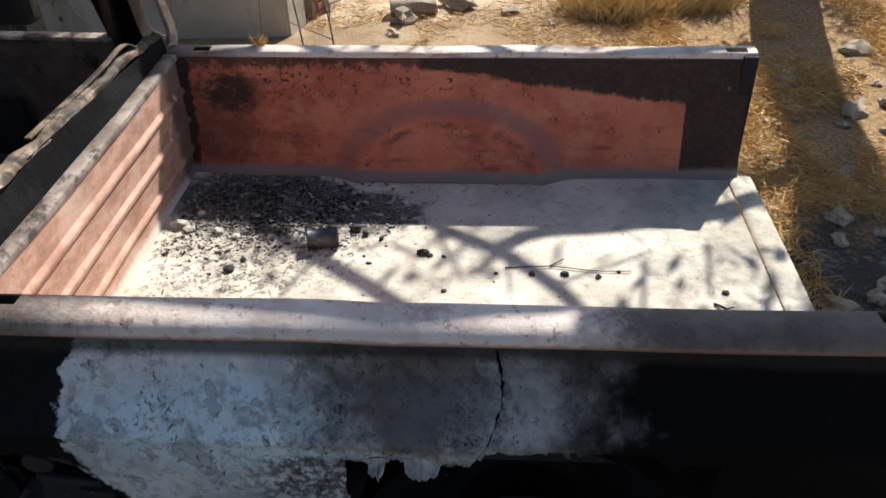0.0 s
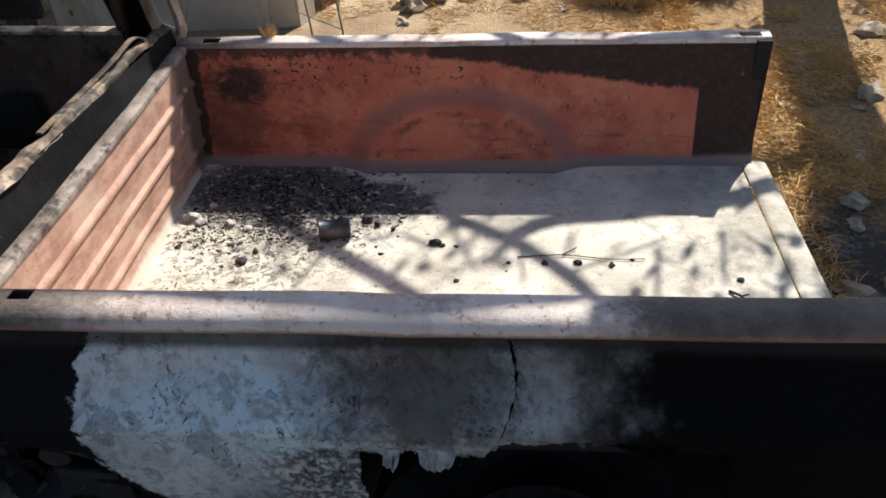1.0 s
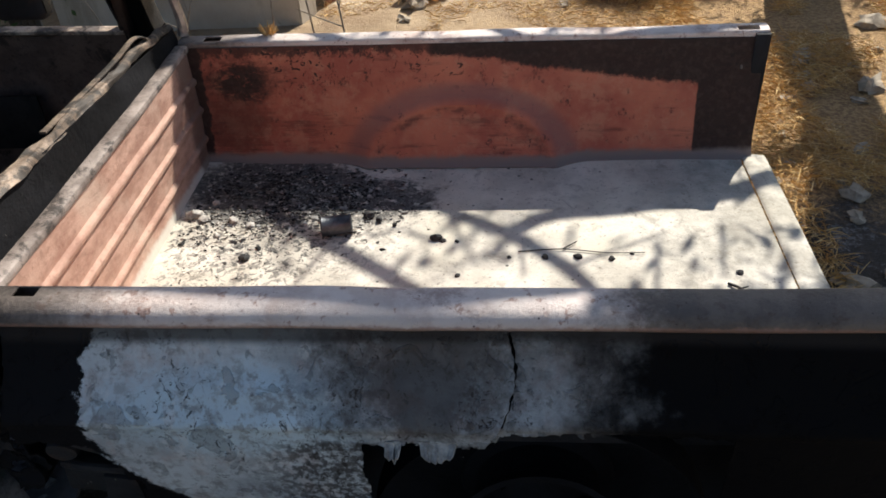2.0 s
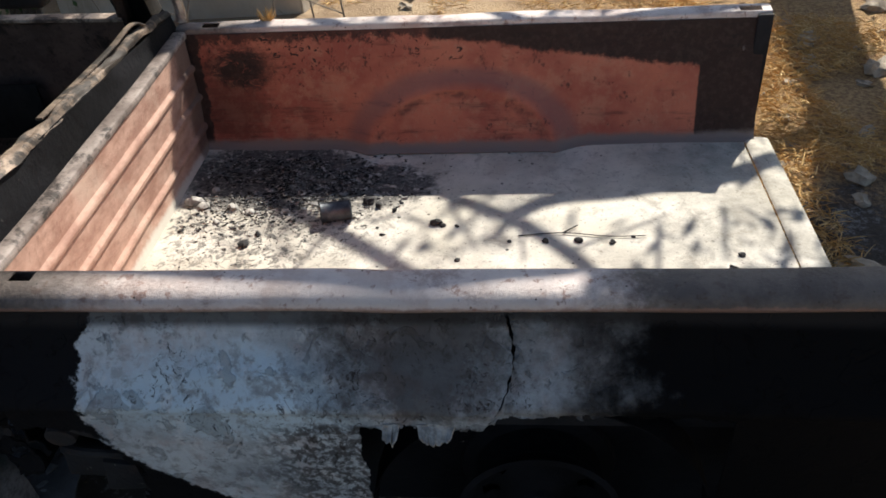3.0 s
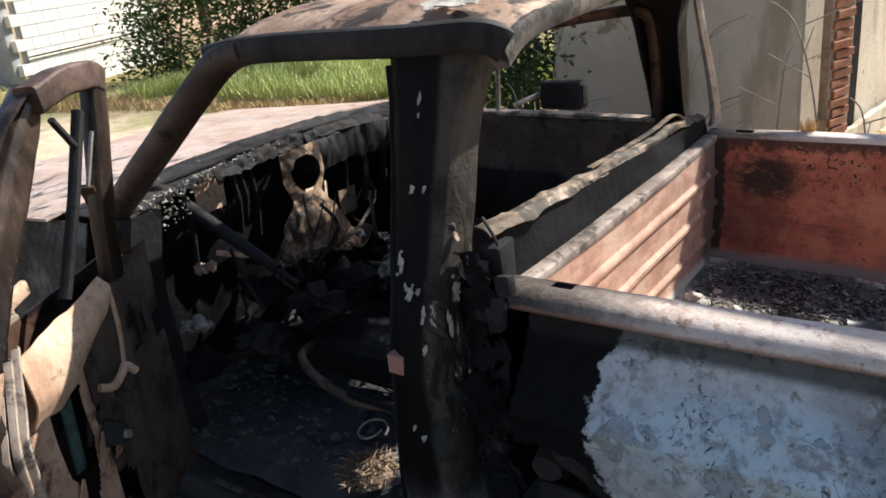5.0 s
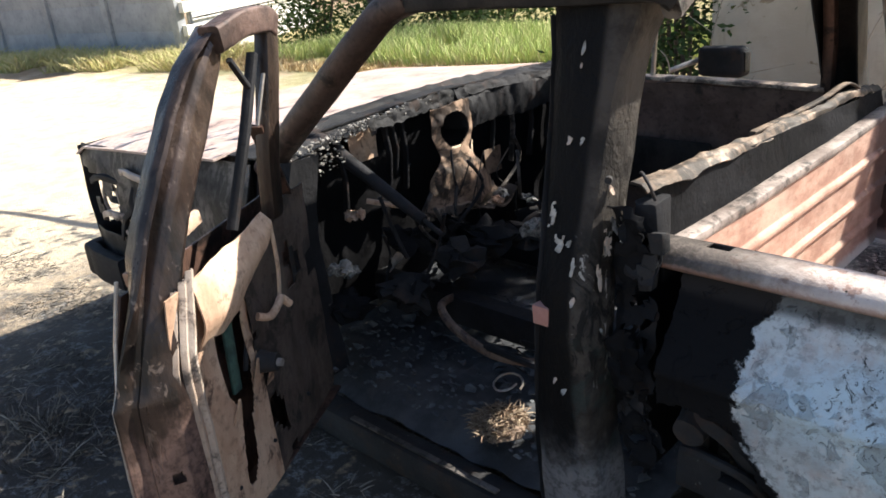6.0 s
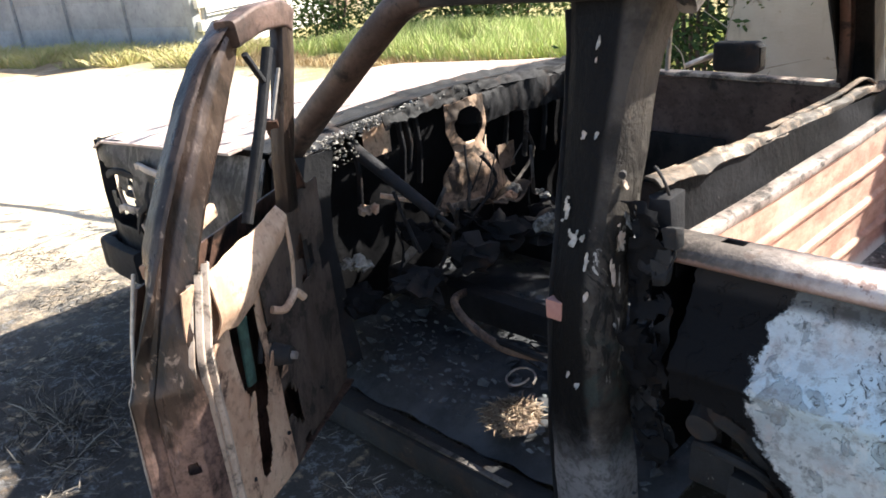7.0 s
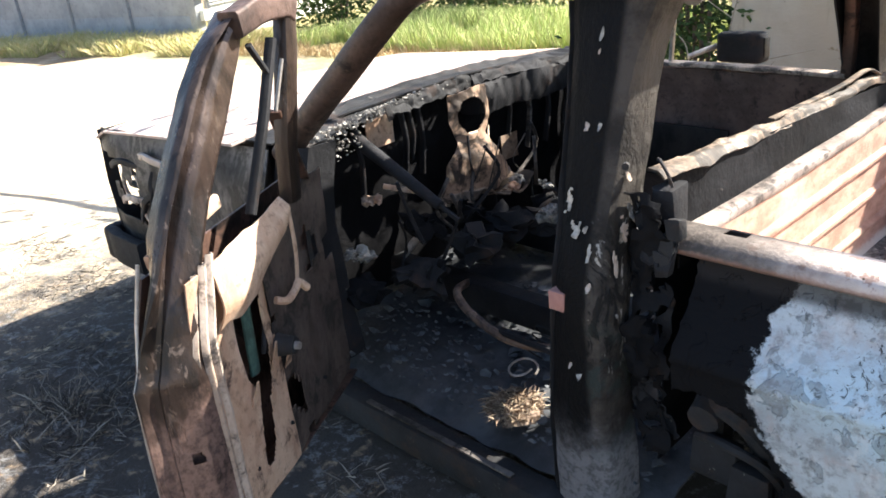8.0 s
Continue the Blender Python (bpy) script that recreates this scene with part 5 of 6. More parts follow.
# bonnet, wings, nose
def hood():
    def f(u, v):
        x, y = lerp(-1.78, -3.06, u), lerp(-0.178, 1.778, v)
        e = abs(2 * v - 1)
        z = 1.105 - 0.085 * u - 0.032 * e ** 4 - 0.035 * max(0, u - 0.93) / 0.07 + 0.012 * math.exp(-((abs(2 * v - 1) - 0.55) / 0.06) ** 2)
        return Vector((x, y, z + 0.006 * noise.noise(Vector((x * 2, y * 2, 0)))))
    return sheet(f, 50, 60)


part("bonnet", hood(), HOOD, truck, "sun-faded pinkish bonnet", 0.01)


def wing():
    def arch(c):
        return math.hypot(c.x + 2.30, c.z - 0.27) < 0.40 + 0.02 * noise.noise(c * 9)
    def f(u, v):
        x, z = lerp(-1.60, -3.06, u), lerp(1.065 - 0.07 * u, 0.36, v)
        return Vector((x, side_y(z) - 0.012 + 0.02 * max(0, u - 0.9) / 0.1, z))
    return rough_up(sheet(f, 70, 40, lambda c: arch(c) or (c.x < -2.66 and 0.58 < c.z < 0.88 and noise.noise(c * 8) > -0.25)), 0.008, 7)


part("front_wing", wing(), BURNT_WING, truck, "burnt front wing with its lamp corner eaten away", 0.005)
part("front_wing", mirrored(wing()), SOOT, truck, "", 0.005)
part("nose_panel", rough_up(sheet(lambda u, v: Vector((-3.06 - 0.02 * math.sin(v * 3), lerp(-0.165, 1.765, u), lerp(0.985, 0.48, v))), 60, 20, lambda c: 0.58 < c.z < 0.9 and (c.y < 1.7 and c.y > -0.1)), 0.006, 7), SOOT_GREY, truck, "gutted nose panel", 0.006)
for y in (0.0, 0.30, 1.30, 1.60):
    part("lamp_bucket", rough_up(tube([(-2.93, y, 0.76), (-2.84, y, 0.76), (-2.80, y, 0.76)], 0.085, 0.05, 16), 0.006, 12), SOOT_GREY, truck, "empty lamp bucket")
part("lamp_bracket", rough_up(block((-2.9, -0.13, 0.86), (-2.5, -0.09, 0.885), 0.006), 0.008, 9), FLANGE, truck)
part("lamp_bracket", rough_up(block((-2.92, -0.14, 0.72), (-2.62, -0.11, 0.745), 0.006), 0.01, 9), SOOT_GREY, truck)
part("brake_hose", tube(spline([(-2.62, -0.15, 0.80), (-2.70, -0.18, 0.72), (-2.66, -0.18, 0.60), (-2.58, -0.15, 0.52)], 14), 0.012), FLANGE, truck, "whitened hose")
part("lamp_rim", tube([(-2.78 + 0.085 * math.cos(a), -0.175, 0.75 + 0.085 * math.sin(a)) for a in (k * math.pi / 12 for k in range(19))], 0.009), FLANGE, truck, "whitened broken lamp rim")
for k, (x0, z0, x1, z1) in enumerate(((-2.95, 0.83, -2.62, 0.86), (-2.9, 0.66, -2.6, 0.70), (-2.75, 0.58, -2.45, 0.80), (-2.6, 0.92, -2.3, 0.90), (-2.55, 0.62, -2.5, 0.86))):
    part("bent_strip", rough_up(sweep(spline([(x0, -0.18, z0), ((x0 + x1) / 2, -0.20 - 0.02 * (k % 2), (z0 + z1) / 2 + 0.03), (x1, -0.18, z1)], 12), ring_profile(0.02, 0.03, 0.3)), 0.006, 14, k), FLANGE if k % 2 else SOOT_GREY, truck)
part("front_bumper", rough_up(sweep(spline([(-2.70, -0.23, 0.42), (-3.02, -0.22, 0.42), (-3.13, -0.10, 0.42), (-3.17, 0.8, 0.42), (-3.13, 1.70, 0.42), (-2.90, 1.82, 0.42)], 40), ring_profile(0.06, 0.16, 0.3)), 0.004, 8), SOOT, truck, "blackened front bumper")
part("engine_block", rough_up(block((-2.75, 0.55, 0.45), (-1.95, 1.05, 0.92), 0.03), 0.03, 5), SOOT, truck)
part("inner_wing", rough_up(sheet(lambda u, v: Vector((lerp(-1.75, -2.9, u), 0.16, lerp(1.0, 0.4, v))), 20, 12), 0.02, 6), SOOT, truck, "", 0.005)


# ---- what lies in the truck ----
def tin_can():
    can = thing("tin_can", "crushed burnt tin can lying on the bed floor", "can", (0.60, 0.945, 0.588))
    can.rotation_euler = (0, radians(90), radians(12))
    can.scale = (1.12, 1.12, 1.0)
    n = 24
    knots = [(0.030, -0.055), (0.0315, -0.054), (0.0335, -0.050), (0.0315, -0.046), (0.0315, 0.046), (0.0335, 0.050), (0.0315, 0.054), (0.030, 0.055)]
    def f(u, v):
        a = 2 * math.pi * u
        r, z = knots[round(v * 7)]
        r *= 1 - 0.14 * max(0, math.cos(a - 2)) * (1 - abs(z) / 0.06)
        return Vector((r * math.cos(a), r * math.sin(a), z))
    part("shell", sheet(f, n, 7), plain("blued_tin", (0.05, 0.055, 0.065), (0.14, 0.15, 0.16), 18, 0.45, 0.002, 0.6), can, "", 0.001)
    part("lid", tube([(0, 0, 0.047), (0, 0, 0.049)], 0.031, n=24), CHROME, can, "dull tin lid")
    part("base", tube([(0, 0, -0.049), (0, 0, -0.047)], 0.031, n=24), CHROME, can)


tin_can()


def debris(name, mat, label, category, group, spots, flat=0.6, amp=0.4):
    for k, (x, y, z, s) in enumerate(spots):
        rz = 0.5 * s * flat
        b = lump((0, 0, 0), (s, s * (0.6 + 0.4 * math.sin(k * 1.7) ** 2), s * flat), k + 0.3, sub=2, amp=amp)
        ob = part(name, b, mat)
        ob.location = (x, y, z + s * flat * 0.6)
        ob.rotation_euler = (0, 0, k * 1.3)
        tagged(ob, label, category, group)


FZ = 0.552
debris("charred_lump", CHAR, "black charred lump on the bed floor", "debris", "charred bits in the bed",
       [(0.955, 0.905, FZ, 0.022), (0.98, 0.895, FZ, 0.012), (1.03, 0.89, FZ, 0.010), (0.30, 0.79, FZ, 0.020), (0.335, 0.85, FZ, 0.014), (1.04, 0.70, FZ, 0.010), (1.33, 0.80, FZ, 0.014),
        (1.44, 0.80, FZ, 0.016), (1.55, 0.79, FZ, 0.012), (1.62, 0.82, FZ, 0.009), (1.95, 0.72, FZ, 0.012), (0.74, 1.02, FZ, 0.018), (0.70, 1.05, FZ, 0.022), (0.80, 0.99, FZ, 0.013), (1.21, 0.80, FZ, 0.008)])
debris("ash_clod", ASH, "white ash clod on the bed floor", "debris", "ash clods in the bed",
       [(0.04, 1.05, FZ, 0.036), (0.085, 1.03, FZ, 0.022), (0.20, 1.02, FZ, 0.024), (0.27, 0.99, FZ, 0.018), (0.16, 0.93, FZ, 0.014), (0.40, 0.99, FZ, 0.015), (0.47, 1.0, FZ, 0.013), (0.10, 1.14, FZ, 0.016), (0.55, 1.02, FZ, 0.012)], 0.5)


def ash_litter():
    bm = bmesh.new()
    random.seed(21)
    for k in range(3400):
        r = random.gauss(0, 1), random.gauss(0, 1)
        x, y = 0.36 + 0.20 * r[0], 1.16 + 0.13 * r[1]
        if not (0.03 < x < 1.0 and 0.75 < y < 1.40) or noise.noise(Vector((x * 11, y * 11, 0))) < random.uniform(-0.5, 0.15):
            continue
        s = random.uniform(0.0025, 0.008) if k % 40 else random.uniform(0.009, 0.016)
        lump((x, y, FZ + s * 0.25 + 0.022 * random.random() * math.exp(-((x - 0.28) / 0.2) ** 2 - ((y - 1.26) / 0.12) ** 2)), (s, s * random.uniform(0.3, 1), s * 0.35), k, bm, 1, 1.1)
    return bm


tagged(part("char_litter", ash_litter(), CINDER), "black and grey charcoal litter heaped in the bed's front corner", "charcoal", kind="stuff")


def white_litter():
    items = []
    random.seed(8)
    for k in range(700):
        x, y = random.gauss(0.28, 0.19), random.gauss(1.0, 0.16)
        if 0.02 < x < 0.9 and 0.45 < y < 1.4:
            a = random.uniform(0, 6.28)
            l = random.uniform(0.004, 0.018)
            p = Vector((x, y, FZ + random.uniform(0.004, 0.014)))
            items.append((p, p + Vector((l * math.cos(a), l * math.sin(a), 0.004)), random.uniform(0.0015, 0.004)))
    return items


loose_blades("burnt_paper_flakes", blades("flakes", (0.03, 0.03, 0.03), (0.20, 0.19, 0.18), (0.6, 0.57, 0.52)), "thin grey ash flakes strewn on the bed floor", "ash", white_litter())
tw = thing("charred_twig", "thin charred twig lying on the bed floor", "twig", (1.90, 0.66, FZ + 0.006))
part("stem", tube(spline([(0, 0, 0), (0.03, -0.03, 0.004), (0.05, -0.075, 0.002), (0.075, -0.09, 0.006)], 10), 0.005, 0.003), CHAR, tw)
part("side_shoot", tube([(0.03, -0.03, 0.004), (0.055, -0.025, 0.008)], 0.003, 0.002), CHAR, tw)
tw2 = thing("charred_twig", "long thin charred stick on the bed floor", "twig", (1.24, 0.83, FZ + 0.005))
part("stem", tube(spline([(0, 0, 0), (0.15, 0.01, 0.003), (0.30, -0.01, 0.002), (0.42, -0.01, 0.004)], 14), 0.0022, 0.0015), CHAR, tw2)
part("side_shoot", tube([(0.15, 0.01, 0.003), (0.20, 0.05, 0.005)], 0.003, 0.002), CHAR, tw2)
hay = thing("hay_tuft", "small tuft of dry hay caught on the bed rail", "hay", (0.28, 1.60, 1.03))


def tuft():
    bm = bmesh.new()
    random.seed(3)
    for k in range(40):
        a, r = random.uniform(0, 6.28), random.uniform(0.01, 0.045)
        tube([(0.4 * r * math.cos(a), 0.4 * r * math.sin(a), 0.006), (r * math.cos(a), r * math.sin(a), random.uniform(0.015, 0.055))], 0.002, 0.001, 4, bm)
    return bm


part("stalks", tuft(), STRAW, hay)


def cab_litter():
    bm = bmesh.new()
    random.seed(31)
    for k in range(2200):
        x, y = random.uniform(-1.65, -0.15), random.uniform(-0.06, 1.6)
        s = random.uniform(0.003, 0.014) if k % 9 else random.uniform(0.014, 0.03)
        lump((x, y, 0.252 + 0.06 * math.exp(-((y - 0.8) / 0.25) ** 2) + s * 0.4), (s, s * random.uniform(0.3, 1), s * random.uniform(0.2, 0.6)), k, bm, 1, 1.2)
    return bm


tagged(part("cab_debris", cab_litter(), plain("grey_cinders", (0.05, 0.055, 0.062), (0.13, 0.14, 0.15), 9, 0.85, 0.006)), "burnt rubble covering the cab floor", "debris", kind="stuff")


def burnt_plate():
    """A curled scrap of sheet, bright on top."""
    return rough_up(sheet(lambda u, v: Vector((-1.50 + 0.02 * math.sin(v * 3), lerp(0.335, 0.445, u) + 0.01 * v, 0.500 + 0.055 * u + 0.045 * v)), 10, 6), 0.008, 16)


part("dash_scrap", burnt_plate(), FLANGE, truck, "pale curled scrap of sheet", 0.006)


def straw_heap(x, y, z, r, n, seed):
    random.seed(seed)
    out = []
    for k in range(n):
        a, d = random.uniform(0, 6.28), r * math.sqrt(random.random())
        p = Vector((x + d * math.cos(a), y + d * math.sin(a), z + 0.05 * (1 - d / r) * random.random() + 0.004))
        b, l = random.uniform(0, 6.28), random.uniform(0.012, 0.05)
        out.append((p, p + Vector((l * math.cos(b), l * math.sin(b), random.uniform(-0.012, 0.012))), random.uniform(0.001, 0.0032)))
    return out


loose_blades("straw_in_cab", blades("ashy_straw", (0.30, 0.22, 0.15), (0.16, 0.11, 0.08), (0.50, 0.40, 0.28)), "pale singed straw on the cab floor", "straw", straw_heap(-0.665, 0.03, 0.275, 0.095, 1100, 4))
tagged(part("straw_bed", rough_up(lump((-0.665, 0.03, 0.268), (0.10, 0.08, 0.03), 2.0), 0.01, 20), SILL_TAN), "tan ash lump under the straw", "debris")

# ---- ruined building ----
def slab(a, b, h0, h1, thick, mat, name, parent, label="", nz=30, nl=40, skip=None, amp=0.006):
    """An upright wall from a to b (plan), its front face on that line."""
    a, b = Vector((*a, 0)), Vector((*b, 0))
    d = (b - a).normalized()
    n = Vector((d.y, -d.x, 0))
    def f(u, v):
        p = lerp(a, b, u) + Vector((0, 0, lerp(h0, h1, v)))
        return p + n * amp * noise.noise(p * 2.3)
    bm = sheet(f, nl, nz, skip)
    back = bmesh.ops.extrude_face_region(bm, geom=bm.faces[:])
    for v in (g for g in back["geom"] if isinstance(g, bmesh.types.BMVert)):
        v.co -= n * thick
    bmesh.ops.recalc_face_normals(bm, faces=bm.faces)
    return part(name, bm, mat, parent, label)


CX, CY = -0.30, 4.30
ruin = thing("ruined_building", "ruined plastered building with brick showing at its corner", "building", (0, 0, 0))
slab((-2.08, 4.20), (CX - 0.02, CY), -0.1, 3.2, 0.25, PLASTER, "front_wall", ruin, "stained plaster wall")
# Unseen return wall, added to keep the sun off the shrub.
slab((-1.86, 7.4), (-1.84, 4.50), -0.1, 3.2, 0.22, PLASTER, "shrub_shade_wall", ruin)
slab((CX, CY), (CX + 0.07, CY + 0.21), -0.1, 3.0, 0.14, PLASTER, "corner_strip", ruin, "", 20, 6)
slab((CX + 0.12, CY + 0.50), (0.08, 6.85), -0.1, 3.0, 0.22, PLASTER, "side_wall", ruin, "pale side wall with broken plaster",
     60, 60, lambda c: c.y < CY + 0.72 + 0.10 * noise.noise(Vector((0, 0, c.z * 3))) - 0.12 * max(0, c.z - 0.6) + (0.1 if 0.25 < c.z < 0.6 else 0))
# Black sheet stands in for the shade in the gap beside the bricks.
slab((CX + 0.03, CY + 0.45), (CX + 0.20, CY + 0.9), -0.1, 2.9, 0.10, SOOT, "recess_shade", ruin, "", 6, 6)
part("plinth", sheet(lambda u, v: Vector((lerp(CX + 0.15, 0.12, u), lerp(CY + 0.5, 6.85, u), lerp(-0.1, 0.22 + 0.02 * noise.noise(Vector((u * 9, 0, 0))), v))), 30, 6), PLASTER, ruin, "", 0.05)
part("conduit", tube([(0.085, 6.68, 0.0), (0.08, 6.68, 1.2), (0.08, 6.68, 3.0)], 0.018), CONCRETE, ruin, "grey conduit up the corner")
part("wall_end", block((-0.06, 6.86, -0.1), (0.13, 7.1, 3.0), 0.02), PLASTER, ruin)
random.seed(41)
brick_mesh = bpy.data.meshes.new("brick")
bb = block((-0.115, -0.05, -0.028), (0.115, 0.05, 0.028), 0.006, seg=1)
bb.to_mesh(brick_mesh)
bb.free()
brick_mesh.materials.append(BRICK)
pier_dir = Vector((0.32, 0.95, 0)).normalized()
for k in range(34):
    for j in range(1):
        ob = new("brick", brick_mesh)
        ob.parent = ruin
        p = Vector((CX + 0.115, CY + 0.46, 0.06 + 0.068 * k)) + pier_dir * (0.245 * j + (0.03 if k % 2 else 0.0) + random.uniform(-0.012, 0.012))
        ob.location = p + Vector((random.uniform(-0.01, 0.012), 0, 0))
        ob.rotation_euler = (random.uniform(-0.03, 0.03), random.uniform(-0.03, 0.03), math.atan2(pier_dir.y, pier_dir.x) + random.uniform(-0.05, 0.05))
slab((CX + 0.105, CY + 0.32), (CX + 0.195, CY + 0.62), -0.1, 2.6, 0.12, plain("lime_mortar", (0.40, 0.34, 0.27), (0.28, 0.23, 0.18)), "brick_core", ruin, "", 30, 6)

# ---- walls far off ----
fence = thing("concrete_fence", "grey shaded fence of concrete posts and panels", "fence")
FA, FB = Vector((-28.7, 3.0, 0)), Vector((-12.95, 5.75, 0))
fd2 = (FB - FA).normalized()
fl = (FB - FA).length
for k in range(9):
    p = FA + fd2 * (fl * k / 8)
    b = block((-0.09, -0.09, -0.1), (0.09, 0.09, 2.6), 0.01)
    bmesh.ops.transform(b, matrix=Matrix.Translation(p) @ Matrix.Rotation(math.atan2(fd2.y, fd2.x), 4, "Z"), verts=b.verts)
    part("post", b, CONCRETE, fence)
    if k < 8:
        for j in range(5):
            b = block((0.09, -0.025, 0.5 * j), (fl / 8 - 0.09, 0.03, 0.499 + 0.5 * j), 0.003)
            bmesh.ops.transform(b, matrix=Matrix.Translation(p) @ Matrix.Rotation(math.atan2(fd2.y, fd2.x), 4, "Z"), verts=b.verts)
            part("panel", b, CONCRETE, fence)

wall = thing("block_wall", "sunlit whitewashed wall of concrete blocks", "wall")
WA, WB = Vector((-12.9, 5.95, 0)), Vector((-14.2, 9.55, 0))
wd = (WB - WA).normalized()
blk = bpy.data.meshes.new("block")
bb = block((-0.195, -0.07, -0.093), (0.195, 0.07, 0.093), 0.008, seg=1)
bb.to_mesh(blk)
bb.free()
blk.materials.append(WHITEWASH)
for j in range(13):
    for k in range(10):
        ob = new("block", blk)
        ob.parent = wall
        ob.location = WA + wd * (0.4 * k + (0.2 if j % 2 else 0)) + Vector((0, 0, 0.1 + 0.2 * j))
        ob.rotation_euler = (0, 0, math.atan2(wd.y, wd.x))
part("pipe", tube([WA + Vector((0.13, 0, 0.70)), WB + Vector((0.13, 0, 0.72))], 0.014), SOOT, wall, "dark pipe along the wall")
part("mortar", sheet(lambda u, v: lerp(WA, WB, u) + Vector((0.02, 0.0, lerp(0, 2.6, v))), 4, 4), CONCRETE, wall, "", 0.05)


# ---- trees ----
def leaf_cloud(bm, centre, spread, n, size):
    for k in range(n):
        d = Vector((random.gauss(0, 1), random.gauss(0, 1), random.gauss(0, 1)))
        p = Vector(centre) + Vector((d.x * spread[0], d.y * spread[1], d.z * spread[2])) * 0.5
        a = Vector((random.uniform(-1, 1), random.uniform(-1, 1), random.uniform(-0.6, 0.6))).normalized()
        b = a.orthogonal().normalized()
        s = size * random.uniform(0.6, 1.4)
        v = [bm.verts.new(p + q) for q in (-a * s, b * s * 0.45, a * s, -b * s * 0.45)]
        bm.faces.new(v)
    return bm


def tree(at, height, crown, leaves, seed, bark, label):
    random.seed(seed)
    t = thing("tree", label, "tree", at, "trees")
    top = Vector((random.uniform(-0.3, 0.3), random.uniform(-0.3, 0.3), height * 0.75))
    trunk = part("trunk", tube(spline([(0, 0, -0.1), (0.05, 0.03, height * 0.3), (top.x * 0.6, top.y, height * 0.5), top], 14), 0.028 * height, 0.010 * height), bark, t)
    bm = bmesh.new()
    for k in range(9):
        a = k * 2.4
        z = height * random.uniform(0.3, 0.65)
        e = Vector((crown * 0.8 * math.cos(a), crown * 0.8 * math.sin(a), z + height * random.uniform(-0.05, 0.3)))
        part("limb", tube(spline([(top.x * z / height, top.y * z / height, z), e * 0.5 + Vector((0, 0, z * 0.5 + 0.1)), e], 8), 0.010 * height, 0.004 * height, 6), bark, trunk)
        for j in range(4):
            c = e + Vector((random.gauss(0, 0.3), random.gauss(0, 0.3), random.gauss(0, 0.25))) * crown
            leaf_cloud(bm, c, (crown * 0.5, crown * 0.5, crown * 0.35), leaves // 36, 0.07)
    part("crown", bm, LEAF, t, "dense dark green leaves")


tree((-18.4, 14.4, 0), 6.6, 2.4, 6400, 3, BARK, "dark green broadleaf tree with a double trunk")
tree((-8.9, 9.2, 0), 4.4, 1.8, 5200, 9, PALE_BARK, "green tree with a pale slender trunk")
tree((-14.2, 14.9, 0), 6.6, 2.8, 6400, 15, BARK, "dark green broadleaf tree at the field's edge")

# bushes at the far edge of the field
random.seed(71)
for x, y, h in ((-11.5, 7.8, 1.8), (-10.7, 8.5, 1.9), (-9.7, 9.1, 1.8), (-8.5, 9.4, 1.5)):
    bush = thing("bush", "dark green leafy bush at the field's edge", "bush", (x, y, 0), "field bushes")
    fb = bmesh.new()
    for k in range(17):
        leaf_cloud(fb, (random.uniform(-0.7, 0.7), random.uniform(-0.5, 0.5), random.uniform(0.15, h)), (0.6, 0.6, 0.5), 190, 0.05)
    part("foliage", fb, LEAF, bush)
    for k in range(3):
        part("stem", tube(spline([(0.1 * k - 0.1, 0, -0.05), (0.25 * k - 0.25, 0.1, h * 0.4), (0.5 * k - 0.5, 0.1, h * 0.8)], 8), 0.03, 0.012, 6), BARK, bush)

# shrub in the shade by the ruin
random.seed(77)
shrub = thing("shrub", "dense dark shrub growing against the ruined wall", "shrub", (0, 0, 0))
sb = bmesh.new()
for k in range(12):
    leaf_cloud(sb, (random.uniform(-2.75, -2.25), random.uniform(4.1, 4.6), random.uniform(0.2, 2.1)), (0.5, 0.5, 0.6), 300, 0.035)
part("foliage", sb, LEAF, shrub)
for k in range(5):
    part("stem", tube(spline([(-2.5 + 0.05 * k, 4.3, 0), (-2.55 + 0.06 * k, 4.3, 0.8), (-2.6 + 0.09 * k, 4.3, 1.8)], 8), 0.025, 0.01, 6), BARK, shrub)
random.seed(78)
for k in range(9):
    x = -2.2 + 0.32 * k
    wv = thing("dry_bramble", "dry arching bramble stem beside the ruin", "bramble", (x, 3.2 + 0.5 * math.sin(k * 2.2), 0.04), "brambles")
    l = random.uniform(0.8, 1.5)
    s = random.uniform(-0.7, 0.7)
    part("stem", tube(spline([(0, 0, 0), (0.2 * s, 0.02, 0.5 * l), (0.6 * s, 0.05, 0.85 * l), (1.2 * s, 0.05, 0.95 * l)], 14), 0.007, 0.003, 5), PALE_BARK, wv)
    for j in range(3):
        part("side_shoot", tube([(0.3 * s + 0.1 * s * j, 0.03, (0.62 + 0.1 * j) * l), (0.3 * s + 0.25 * (j - 1), 0.06, (0.72 + 0.1 * j) * l)], 0.004, 0.002, 4), PALE_BARK, wv)


# the bare tree whose boughs throw shade over the bed
def over(x, y, z, k):
    return Vector((x, y, z)) + SUN * k


